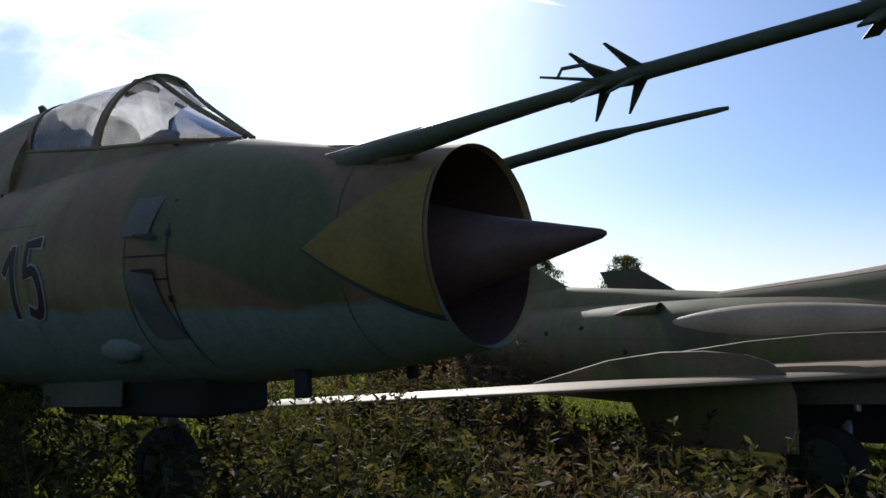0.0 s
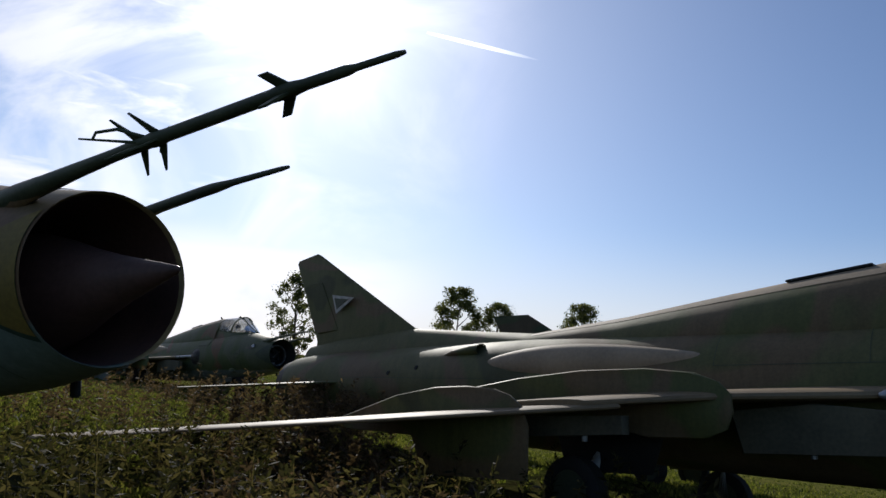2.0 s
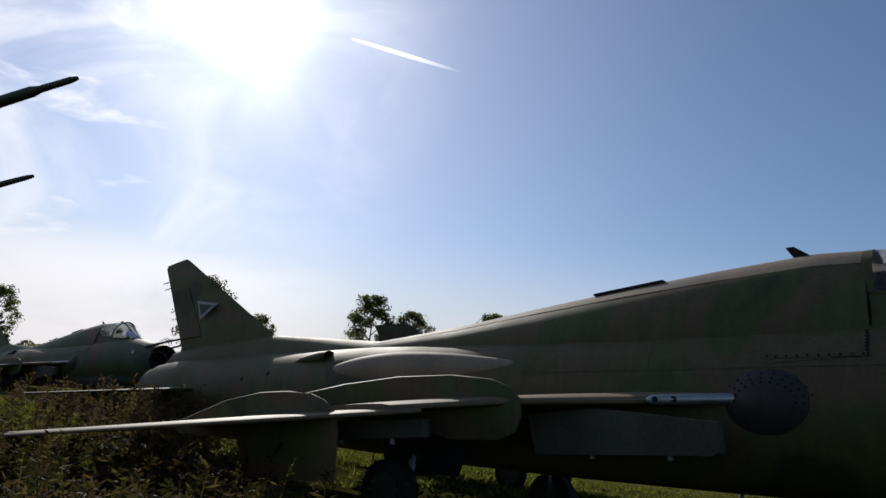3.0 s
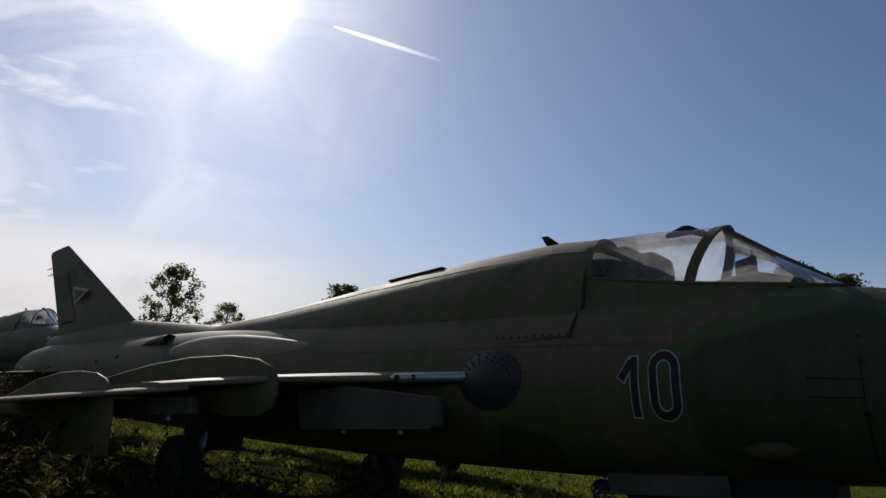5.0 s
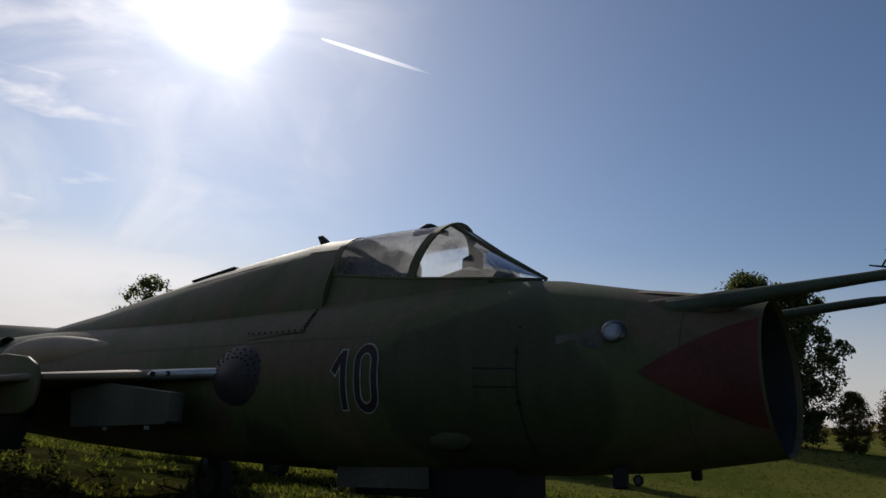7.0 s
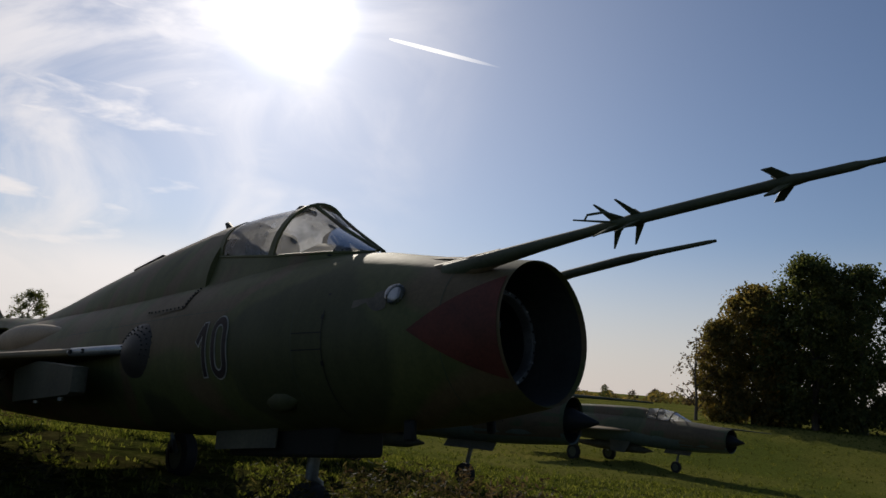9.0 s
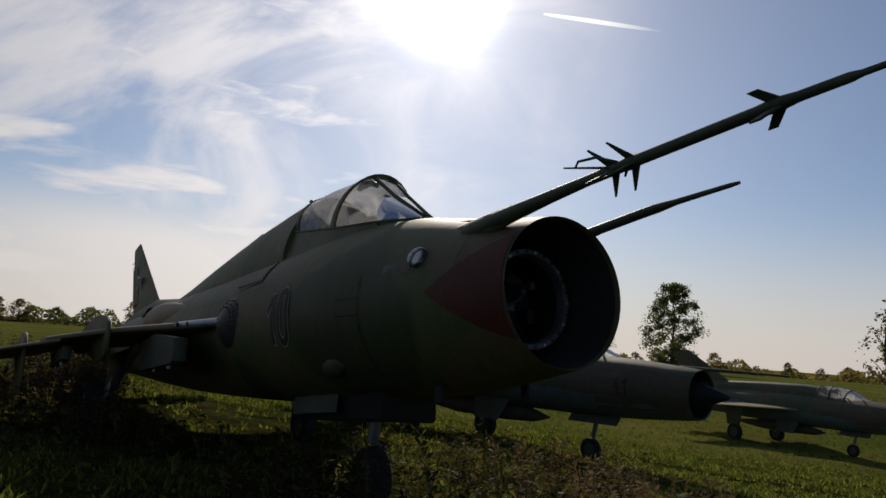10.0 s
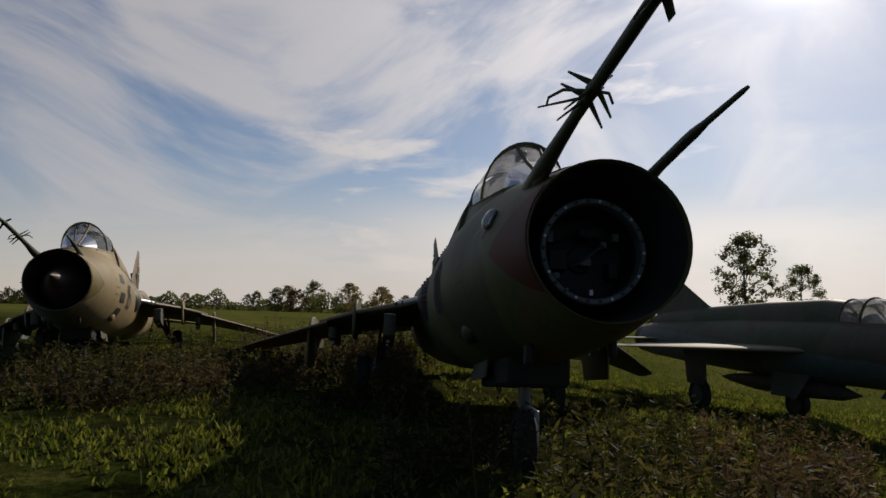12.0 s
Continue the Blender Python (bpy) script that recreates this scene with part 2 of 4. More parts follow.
def glass(name, tint, gloss, dirt):
    """Thin old acrylic: clear, a little reflection, and a dusty film in patches."""
    m, N, L, b = material(name, 0.05)
    N.remove(b)
    tc = N.new("ShaderNodeTexCoord").outputs["Object"]
    clear, refl, film = N.new("ShaderNodeBsdfTransparent"), N.new("ShaderNodeBsdfGlossy"), N.new("ShaderNodeBsdfTranslucent")
    clear.inputs["Color"].default_value = (*tint, 1)
    refl.inputs["Roughness"].default_value = 0.06
    film.inputs["Color"].default_value = (0.93, 0.93, 0.94, 1)
    fr, m1, m2 = N.new("ShaderNodeFresnel"), N.new("ShaderNodeMixShader"), N.new("ShaderNodeMixShader")
    fr.inputs["IOR"].default_value = gloss
    L.new(fr.outputs[0], m1.inputs["Fac"])
    L.new(clear.outputs[0], m1.inputs[1])
    L.new(refl.outputs[0], m1.inputs[2])
    haze = ramp_node(N, L, noise_node(N, L, tc, 3.5, 6, 0.65), ((0.35, (dirt * 0.35,) * 3), (0.66, (dirt,) * 3)))
    L.new(haze, m2.inputs["Fac"])
    L.new(m1.outputs[0], m2.inputs[1])
    L.new(film.outputs[0], m2.inputs[2])
    L.new(m2.outputs[0], N["Material Output"].inputs["Surface"])
    return m


M_GLASS = glass("hazed_canopy_acrylic", (0.90, 0.91, 0.92), 1.4, 0.46)
M_SCREEN = glass("clear_windscreen_acrylic", (0.96, 0.97, 0.97), 1.4, 0.28)
M_CLEAR = glass("clear_lamp_glass", (0.82, 0.87, 0.92), 1.6, 0.16)


def leaves(name, a, b_, c, thin=0.5, through_tint=(1.9, 1.9, 1.3)):
    """Blades that let light through, each a shade of its own."""
    m, N, L, b = material(name, 0.7, 0, 0.2)
    g = N.new("ShaderNodeNewGeometry")
    col = ramp_node(N, L, g.outputs["Random Per Island"], ((0.0, a), (0.55, b_), (1.0, c)))
    L.new(col, b.inputs["Base Color"])
    tr = N.new("ShaderNodeBsdfTranslucent")
    L.new(mix_node(N, L, 1.0, col, through_tint, "MULTIPLY"), tr.inputs["Color"])
    mx = N.new("ShaderNodeMixShader")
    mx.inputs["Fac"].default_value = thin
    L.new(b.outputs[0], mx.inputs[1])
    L.new(tr.outputs[0], mx.inputs[2])
    L.new(mx.outputs[0], N["Material Output"].inputs["Surface"])
    return m


M_LEAF = leaves("green_leaves", (0.042, 0.055, 0.020), (0.070, 0.082, 0.030), (0.120, 0.112, 0.040))
M_AUTUMN = leaves("autumn_leaves", (0.075, 0.070, 0.025), (0.135, 0.105, 0.036), (0.21, 0.14, 0.046))
M_GRASS = leaves("field_grass", (0.024, 0.031, 0.008), (0.050, 0.060, 0.013), (0.115, 0.112, 0.036), 0.54, (2.4, 2.4, 1.3))
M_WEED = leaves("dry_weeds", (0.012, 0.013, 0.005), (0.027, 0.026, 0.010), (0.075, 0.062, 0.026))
M_BRUSH = leaves("brown_brushwood", (0.03, 0.02, 0.014), (0.055, 0.038, 0.024), (0.09, 0.062, 0.036))


def ground_material():
    m, N, L, b = material("grassy_field_soil", 1.0, 0, 0.0)
    tc = N.new("ShaderNodeTexCoord").outputs["Object"]
    big, mid, fine = noise_node(N, L, tc, 0.09, 5), noise_node(N, L, tc, 0.9, 6, 0.65), noise_node(N, L, tc, 9, 6, 0.7)
    c1 = ramp_node(N, L, mid, ((0.36, (0.012, 0.015, 0.005)), (0.50, (0.040, 0.054, 0.010)), (0.64, (0.105, 0.105, 0.026))))
    c2 = mix_node(N, L, ramp_node(N, L, big, ((0.42, (0, 0, 0)), (0.62, (0.75,) * 3))), c1, (0.062, 0.050, 0.022))
    # beyond the parked jets the yellow-green is brightened to stand for sunlit grass
    sep = N.new("ShaderNodeSeparateXYZ")
    L.new(tc, sep.inputs[0])
    edge = N.new("ShaderNodeMapRange")
    edge.inputs["From Min"].default_value, edge.inputs["From Max"].default_value = 17, 30
    L.new(sep.outputs["Y"], edge.inputs["Value"])
    c2 = mix_node(N, L, edge.outputs["Result"], c2, ramp_node(N, L, big, ((0.35, (0.105, 0.125, 0.026)), (0.65, (0.20, 0.185, 0.048)))))
    c3 = mix_node(N, L, 0.6, c2, ramp_node(N, L, fine, ((0.34, (0.22,) * 3), (0.66, (1.35,) * 3))), "MULTIPLY")
    L.new(c3, b.inputs["Base Color"])
    bump_node(N, L, b, fine, 1.0, 0.12)
    return m


M_GROUND = ground_material()


# ---- mesh helpers ----
def part(name, bm, mat, parent=None, label="", smooth=True, angle=40):
    """One bmesh as one mesh object under a thing or a part."""
    me = bpy.data.meshes.new(name)
    bmesh.ops.recalc_face_normals(bm, faces=bm.faces)
    bm.to_mesh(me)
    bm.free()
    me.materials.append(mat)
    if smooth:
        me.shade_smooth()
        me.set_sharp_from_angle(angle=radians(angle))
    ob = new(name, me)
    if parent is not None:
        ob.parent = parent
    return tagged(ob, label)


def thing(name, m, label, category, group=""):
    e = new(name)
    e.empty_display_size = 0.3
    e.matrix_world = m
    return tagged(e, label, category, group)


def loft(rings, close_start=False, close_end=False):
    """A skin over rings of equally many points."""
    bm = bmesh.new()
    rows = [[bm.verts.new(p) for p in r] for r in rings]
    n = len(rows[0])
    for a, b in zip(rows, rows[1:]):
        for i in range(n):
            j = (i + 1) % n
            bm.faces.new((a[i], a[j], b[j], b[i]))
    if close_start:
        bm.faces.new(rows[0])
    if close_end:
        bm.faces.new(rows[-1])
    return bm


def ring(x, zc, ry, rt, rb, n=48, power=2.0, y0=0.0):
    pts = []
    for i in range(n):
        a = 2 * math.pi * i / n
        c, s = math.cos(a), math.sin(a)
        cc, ss = math.copysign(abs(c) ** (2 / power), c), math.copysign(abs(s) ** (2 / power), s)
        pts.append((x, y0 + ry * cc, zc + (rt if s > 0 else rb) * ss))
    return pts


def tube(stations, n=16):
    """A round rod along a list of (x, y, z, radius) with its ends closed."""
    ps = [Vector(s[:3]) for s in stations]
    rings = []
    for i, p in enumerate(ps):
        d = (ps[min(i + 1, len(ps) - 1)] - ps[max(i - 1, 0)]).normalized()
        u = d.orthogonal().normalized() if abs(d.z) > 0.9 else d.cross(Vector((0, 0, 1))).normalized()
        v = d.cross(u)
        r = stations[i][3]
        rings.append([p + (u * math.cos(2 * math.pi * k / n) + v * math.sin(2 * math.pi * k / n)) * r for k in range(n)])
    return loft(rings, True, True)


def box(x0, x1, y0, y1, z0, z1, bevel=0.01):
    bm = bmesh.new()
    bmesh.ops.create_cube(bm, size=1)
    bmesh.ops.scale(bm, vec=(x1 - x0, y1 - y0, z1 - z0), verts=bm.verts)
    bmesh.ops.translate(bm, vec=((x0 + x1) / 2, (y0 + y1) / 2, (z0 + z1) / 2), verts=bm.verts)
    if bevel:
        bmesh.ops.bevel(bm, geom=bm.edges[:], offset=bevel, segments=1, affect="EDGES")
    return bm


def slab(points, thick, normal):
    """A flat plate with chamfered rim over a polygon."""
    bm = bmesh.new()
    n = Vector(normal).normalized() * thick / 2
    ps = [Vector(p) for p in points]
    c = sum(ps, Vector()) / len(ps)
    rings = []
    for k, s in ((-1, 0.97), (-0.5, 1.0), (0.5, 1.0), (1, 0.97)):
        rings.append([c + (p - c) * s + n * k for p in ps])
    bm.free()
    return loft(rings, True, True)


def airfoil_surface(sections, n=14):
    """A wing skin over sections (leading edge, trailing edge, thickness)."""
    rings = []
    for le, te, th in sections:
        le, te = Vector(le), Vector(te)
        up = Vector((0, 0, 1))
        pts = []
        for i in range(n):
            f = i / (n - 1)
            pts.append(le.lerp(te, f * f) + up * th * 1.4 * math.sqrt(max(0, f * f)) ** 0.6 * (1 - f * f))
        for i in range(n - 2, 0, -1):
            f = i / (n - 1)
            pts.append(le.lerp(te, f * f) - up * th * 1.0 * math.sqrt(max(0, f * f)) ** 0.6 * (1 - f * f))
        rings.append(pts)
    return loft(rings, True, True)


def fin_surface(sections, n=12):
    """An upright fin skin over sections (leading edge, trailing edge, thickness across y)."""
    rings = []
    for le, te, th in sections:
        le, te = Vector(le), Vector(te)
        pts = []
        for side in (1, -1):
            rng = range(n) if side == 1 else range(n - 2, 0, -1)
            for i in rng:
                f = (i / (n - 1)) ** 1.6
                w = th * (f ** 0.5) * (1 - f) * 2.0
                pts.append(le.lerp(te, f) + Vector((0, side * w, 0)))
        rings.append(pts)
    return loft(rings, True, True)


# ---- ground ----
def ramp01(a, b, v):
    f = np.clip((v - a) / (b - a), 0, 1)
    return f * f * (3 - 2 * f)


def ground_z(x, y):
    """The field: nearly level, falling away to the east, with small bumps."""
    x, y = np.asarray(x, float), np.asarray(y, float)
    u = 0.5 * x + 0.87 * y
    fall = -0.068 * np.clip(u - 10, 0, 24) * ramp01(-16, 9, x) * (1 - ramp01(42, 62, u))
    near = 1 - ramp01(40, 120, np.hypot(x, y))
    bumps = 0.035 * np.sin(x * 1.3 + 1.1 * np.sin(y * 0.7)) * np.cos(y * 1.1 + 0.6) + 0.02 * np.sin(x * 3.1 + y * 2.3)
    return fall + bumps * near


def build_ground():
    near = np.arange(-40, 61, 0.8)
    far = np.array([70, 85, 105, 130, 165, 210, 280, 400, 600, 1000, 1800, 3200.0])
    xs = np.concatenate([-far[::-1] + 25, near, far + 5])
    ys = np.concatenate([-far[::-1] + 25, near, far + 5])
    gx, gy = np.meshgrid(xs, ys)
    gz = ground_z(gx, gy)
    n, k = len(xs), len(ys)
    i = np.arange((n - 1) * (k - 1))
    a = (i // (n - 1)) * n + i % (n - 1)
    me = bpy.data.meshes.new("ground")
    me.from_pydata(np.stack([gx, gy, gz], -1).reshape(-1, 3).tolist(), [], np.stack([a, a + 1, a + n + 1, a + n], 1).tolist())
    me.materials.append(M_GROUND)
    me.shade_smooth()
    tagged(new("ground", me), "rough grassy field with patches of dry stalks", "ground", kind="structure")


build_ground()


def craft_pose(x, y, z, yaw, pitch, roll=0.0):
    """The pose of an aircraft: its x runs forward, y to its left."""
    yaw, pitch, roll = radians(yaw), radians(pitch), radians(roll)
    f = Vector((math.cos(yaw) * math.cos(pitch), math.sin(yaw) * math.cos(pitch), math.sin(pitch)))
    l0 = Vector((-math.sin(yaw), math.cos(yaw), 0))
    u0 = f.cross(l0)
    l, u = l0 * math.cos(roll) + u0 * math.sin(roll), u0 * math.cos(roll) - l0 * math.sin(roll)
    m = Matrix((f, l, u)).transposed().to_4x4()
    m.translation = (x, y, z)
    return m


def drop_to_ground(m, x, y, z):
    """The place, in the aircraft's own axes, straight under (x, y, z) on the ground."""
    p = m @ Vector((x, y, z))
    p.z = float(ground_z(p.x, p.y)) - 0.03
    return m.inverted() @ p


# ---- swept-wing fighter ----
FX = [0.07, -0.02, -0.7, -1.5, -2.2, -3.0, -4.0, -5.5, -7.0, -9.0, -11.0, -13.0, -15.0, -16.4, -16.95]
FZ = [0.0, 0.0, 0.02, 0.06, 0.10, 0.13, 0.17, 0.22, 0.28, 0.37, 0.48, 0.60, 0.72, 0.80, 0.82]
FR = [0.53, 0.548, 0.66, 0.745, 0.80, 0.86, 0.885, 0.88, 0.87, 0.84, 0.79, 0.73, 0.665, 0.61, 0.55]
SX = [-3.94, -4.4, -5.4, -6.4, -7.6, -9.0, -10.6, -12.0, -13.4, -15.5, -16.7]
ST = [1.675, 1.715, 1.68, 1.62, 1.53, 1.41, 1.33, 1.50, 1.67, 1.66, 1.60]


def hull(x):
    o = np.interp(-x, [-v for v in FX], FZ), np.interp(-x, [-v for v in FX], FR)
    return float(o[0]), float(o[1])


def on_hull(x, a, side, lift=0.004):
    """A place on the hull's skin: a is the angle up from its widest line, side -1 starboard and 1 port."""
    zc, r = hull(x)
    r += lift
    return Vector((x, side * r * math.cos(a), zc + r * math.sin(a)))


def hull_patch(corner_fn, nu, nv, side, lift=0.004):
    """A skin patch: corner_fn(u, v) gives x and the angle up."""
    bm = bmesh.new()
    g = [[bm.verts.new(on_hull(*corner_fn(i / nu, j / nv), side, lift)) for j in range(nv + 1)] for i in range(nu + 1)]
    for i in range(nu):
        for j in range(nv):
            bm.faces.new((g[i][j], g[i + 1][j], g[i + 1][j + 1], g[i][j + 1]))
    return bm


def figure_lines(ch):
    """The centre lines of a painted figure in a box one high: (points, closed)."""
    if ch == "0":
        pts = [(0.18 * math.cos(t), (0.22 if math.sin(t) >= 0 else -0.22) + 0.19 * math.sin(t)) for t in (2 * math.pi * (k + 0.5) / 20 for k in range(20))]
        return [(pts, True)]
    if ch == "1":
        return [([(0.07, 0.41), (0.07, -0.42)], False), ([(0.03, 0.35), (-0.15, 0.10)], False)]
    if ch == "4":
        return [([(0.02, 0.42), (-0.17, -0.08), (0.20, -0.08)], False), ([(0.08, 0.18), (0.08, -0.42)], False)]
    bowl = [(0.17 * math.sin(t) - 0.01, -0.15 + 0.25 * math.cos(t)) for t in (math.pi * (-0.12 + 1.12 * k / 9) for k in range(10))]
    return [([(0.19, 0.40), (-0.13, 0.40), (-0.15, 0.02)] + bowl + [(-0.17, -0.34)], False)]


def text_mesh(body, size, bold):
    """Stroked figures as a flat sheet, with the strokes widened by bold."""
    bm = bmesh.new()
    wide = (0.060 + bold) * size
    for n, ch in enumerate(body):
        off = Vector(((n - (len(body) - 1) / 2) * 0.56 * size, 0))
        for pts, closed in figure_lines(ch):
            ps = [Vector(p) * size + off for p in pts]
            rows, m = [], len(ps)
            for i, p in enumerate(ps):
                a0, a1 = (ps[i - 1], ps[(i + 1) % m]) if closed else (ps[max(0, i - 1)], ps[min(m - 1, i + 1)])
                d = (a1 - a0).normalized()
                end = 0 if closed or 0 < i < m - 1 else (bold * size if i else -bold * size)
                nrm = Vector((-d.y, d.x)) * wide
                rows.append([bm.verts.new((*(p + d * end + nrm * k), 0)) for k in (-1, 1)])
            if closed:
                rows.append(rows[0])
            for r0, r1 in zip(rows, rows[1:]):
                bm.faces.new((r0[0], r0[1], r1[1], r1[0]))
    return bm


def hull_number(body, x0, z0, size, bold, lift, mat, parent, name, wide=0.8, side=-1, hull_fn=None, label=""):
    """Painted figures that follow the round of the hull."""
    bm = text_mesh(body, size, bold)
    for k in range(-14, 15):
        geom = bm.verts[:] + bm.edges[:] + bm.faces[:]
        bmesh.ops.bisect_plane(bm, geom=geom, plane_co=(0, k * size / 22, 0), plane_no=(0, 1, 0))
    for k in range(-8, 9):
        geom = bm.verts[:] + bm.edges[:] + bm.faces[:]
        bmesh.ops.bisect_plane(bm, geom=geom, plane_co=(k * size / 12, 0, 0), plane_no=(1, 0, 0))
    fn = hull_fn or hull
    for v in bm.verts:
        x = x0 - side * v.co.x * wide
        zc, r = fn(x)
        a = math.asin(max(-0.95, min(0.95, (z0 - zc) / r))) + v.co.y / r
        v.co = (x, side * (r + lift) * math.cos(a), zc + (r + lift) * math.sin(a))
    return part(name, bm, mat, parent, label, smooth=False)


def build_wheel(parent, centre, radius, width, hub_mat):
    c = Vector(centre)
    prof = [(-0.5, 0.62), (-0.5, 0.86), (-0.36, 0.98), (0, 1.0), (0.36, 0.98), (0.5, 0.86), (0.5, 0.62)]
    rings = [[(c.x + radius * r * math.cos(2 * math.pi * k / 24), c.y + width * w, c.z + radius * r * math.sin(2 * math.pi * k / 24)) for k in range(24)] for w, r in prof]
    wheel = part("wheel", loft(rings), M_RUBBER, parent)
    rings = [[(c.x + radius * r * math.cos(2 * math.pi * k / 24), c.y + width * w, c.z + radius * r * math.sin(2 * math.pi * k / 24)) for k in range(24)] for w, r in ((-0.42, 0.15), (-0.42, 0.62), (0.42, 0.62), (0.42, 0.15))]
    part("rim", loft(rings, True, True), hub_mat, wheel)


def build_fighter(m, paint, number, cone, label, flash, group="parked swept-wing fighters", lamp=True, plates=False):
    jet = thing("fighter_jet", m, label, "aircraft", group)
    # hull with a rolled lip and the duct inside it
    xs = [0.07, 0.05, -0.02, -0.3] + [-0.7 - 0.4 * i for i in range(41)] + [-16.95]
    xs = sorted({round(v, 2) for v in xs if v >= -16.95}, reverse=True)
    rings = [ring(-0.55, 0, 0.47, 0.47, 0.47), ring(0.05, 0, 0.520, 0.520, 0.520)]
    for x in xs:
        zc, r = hull(x)
        top = r * (1 + 0.10 * float(ramp01(0.5, 1.7, -x) * (1 - ramp01(2.0, 4.0, -x))))
        rings.append(ring(x, zc, r, top, r))
    part("fuselage", loft(rings), paint, jet, angle=55)
    part("intake_duct", loft([ring(x, 0, r, r, r) for x, r in ((0.03, 0.516), (-0.55, 0.468), (-1.2, 0.45), (-2.6, 0.46))], False, True), M_RUST if cone else M_DUCT, jet, "dark stained intake duct")
    zt, _ = hull(-16.95)
    part("exhaust_nozzle", loft([ring(x, zt, r, r, r, 36) for x, r in ((-16.9, 0.545), (-17.25, 0.50), (-17.25, 0.46), (-16.2, 0.44), (-15.4, 0.40))], False, True), M_DARK, jet, "sooty exhaust nozzle")
    # spine fairing behind the canopy
    rings = []
    for x, t in zip(SX, ST):
        zc, r = hull(x)
        z0 = zc + r * 0.74
        wb = r * 0.66 * (0.55 + 0.45 * float(1 - ramp01(6.0, 13.0, -x)))
        rings.append([(x, wb * c * (1 - 0.22 * max(0, q) ** 2), z0 + (t - z0) * (q if q > 0 else 0.3 * q)) for c, q in ((math.cos(2 * math.pi * k / 40), math.sin(2 * math.pi * k / 40)) for k in range(40))])
    part("spine", loft(rings, True, True), paint, jet)
    # a pale strip paints the bright sun line along the spine top
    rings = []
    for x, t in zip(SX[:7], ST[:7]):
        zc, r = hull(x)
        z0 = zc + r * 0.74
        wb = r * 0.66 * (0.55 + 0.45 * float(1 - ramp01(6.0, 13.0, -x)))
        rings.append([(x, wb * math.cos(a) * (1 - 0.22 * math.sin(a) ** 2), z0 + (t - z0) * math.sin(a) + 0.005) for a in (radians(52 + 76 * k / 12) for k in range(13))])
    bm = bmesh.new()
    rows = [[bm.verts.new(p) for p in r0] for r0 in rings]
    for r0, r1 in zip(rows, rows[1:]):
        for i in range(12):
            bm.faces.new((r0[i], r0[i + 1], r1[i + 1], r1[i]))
    part("spine_cap", bm, M_DECK, jet, "sun highlight painted along the spine")
    # fin with rudder
    part("tail_fin", fin_surface([((-12.9, 0, 1.52), (-16.6, 0, 1.40), 0.09), ((-13.45, 0, 1.70), (-16.55, 0, 1.70), 0.075), ((-16.62, 0, 3.58), (-17.54, 0, 3.52), 0.03), ((-16.74, 0, 3.63), (-17.50, 0, 3.585), 0.012)]), paint, jet)
    part("rudder", slab([(-15.75, 0, 1.85), (-16.50, 0, 1.85), (-17.12, 0, 2.95), (-16.45, 0, 2.95)], 0.09, (0, 1, 0)), paint, jet)
    for k, (x, z) in enumerate(((-17.5, 3.2), (-17.4, 3.05))):
        part("static_wick", tube([(x + 0.1, 0, z, 0.012), (x - 0.12, 0, z - 0.01, 0.008)], 6), M_DARK, jet)
    for s in (-1, 1):
        tri = [(-15.95, s * 0.105, 2.60), (-15.15, s * 0.135, 2.44), (-15.75, s * 0.125, 2.18)]
        part("roundel", slab(tri, 0.012, (0, 1, 0)), M_WHITE, jet, "worn white triangular roundel", smooth=False)
        tri = [(-15.86, s * 0.108, 2.52), (-15.34, s * 0.138, 2.43), (-15.73, s * 0.128, 2.27)]
        part("roundel_field", slab(tri, 0.018, (0, 1, 0)), M_GREEN, jet, smooth=False)
    # tailplanes
    for s in (-1, 1):
        part("tailplane", airfoil_surface([((-14.7, s * 0.55, 0.74), (-16.5, s * 0.55, 0.76), 0.06), ((-16.9, s * 2.75, 0.58), (-17.7, s * 2.75, 0.60), 0.025)]), paint, jet)
    # wings: fixed glove, swept outer panel, two tall fences and pylons
    for s in (-1, 1):
        part("wing_glove", airfoil_surface([((-4.75, s * 0.60, 0.24), (-10.4, s * 0.60, 0.36), 0.13), ((-6.90, s * 1.86, 0.20), (-10.6, s * 1.95, 0.18), 0.10), ((-8.0, s * 2.50, 0.13), (-10.9, s * 2.62, 0.06), 0.085)]), M_WINGTOP, jet)
        part("outer_wing", airfoil_surface([((-7.7, s * 2.35, 0.10), (-10.7, s * 2.45, 0.06), 0.075), ((-10.4, s * 3.85, -0.10), (-12.8, s * 4.05, -0.13), 0.05), ((-13.1, s * 5.28, -0.29), (-14.9, s * 5.55, -0.30), 0.025), ((-13.5, s * 5.40, -0.31), (-14.8, s * 5.60, -0.32), 0.010)]), M_WINGTOP, jet)
        y = s * 2.72
        pts = [(-8.56, y, -0.62), (-8.54, y, -0.10), (-8.62, y, 0.10), (-8.78, y, 0.22), (-9.0, y, 0.29), (-9.4, y, 0.335), (-9.9, y, 0.34), (-10.6, y, 0.27), (-11.8, y, 0.0), (-11.6, y, -0.12), (-10.3, y, -0.2), (-10.1, y, -0.62)]
        part("wing_fence", slab(pts, 0.05, (0, 1, 0)), paint, jet)
        y = s * 1.86
        pts = [(-6.90, y, -0.10), (-6.83, y, 0.06), (-6.84, y, 0.22), (-6.95, y, 0.34), (-7.2, y, 0.44), (-7.7, y, 0.505), (-8.5, y, 0.525), (-9.4, y, 0.48), (-10.7, y, 0.34), (-10.4, y, 0.12), (-8.6, y, 0.02), (-7.7, y, -0.18), (-7.1, y, -0.18)]
        part("wing_fence", slab(pts, 0.06, (0, 1, 0)), paint, jet)
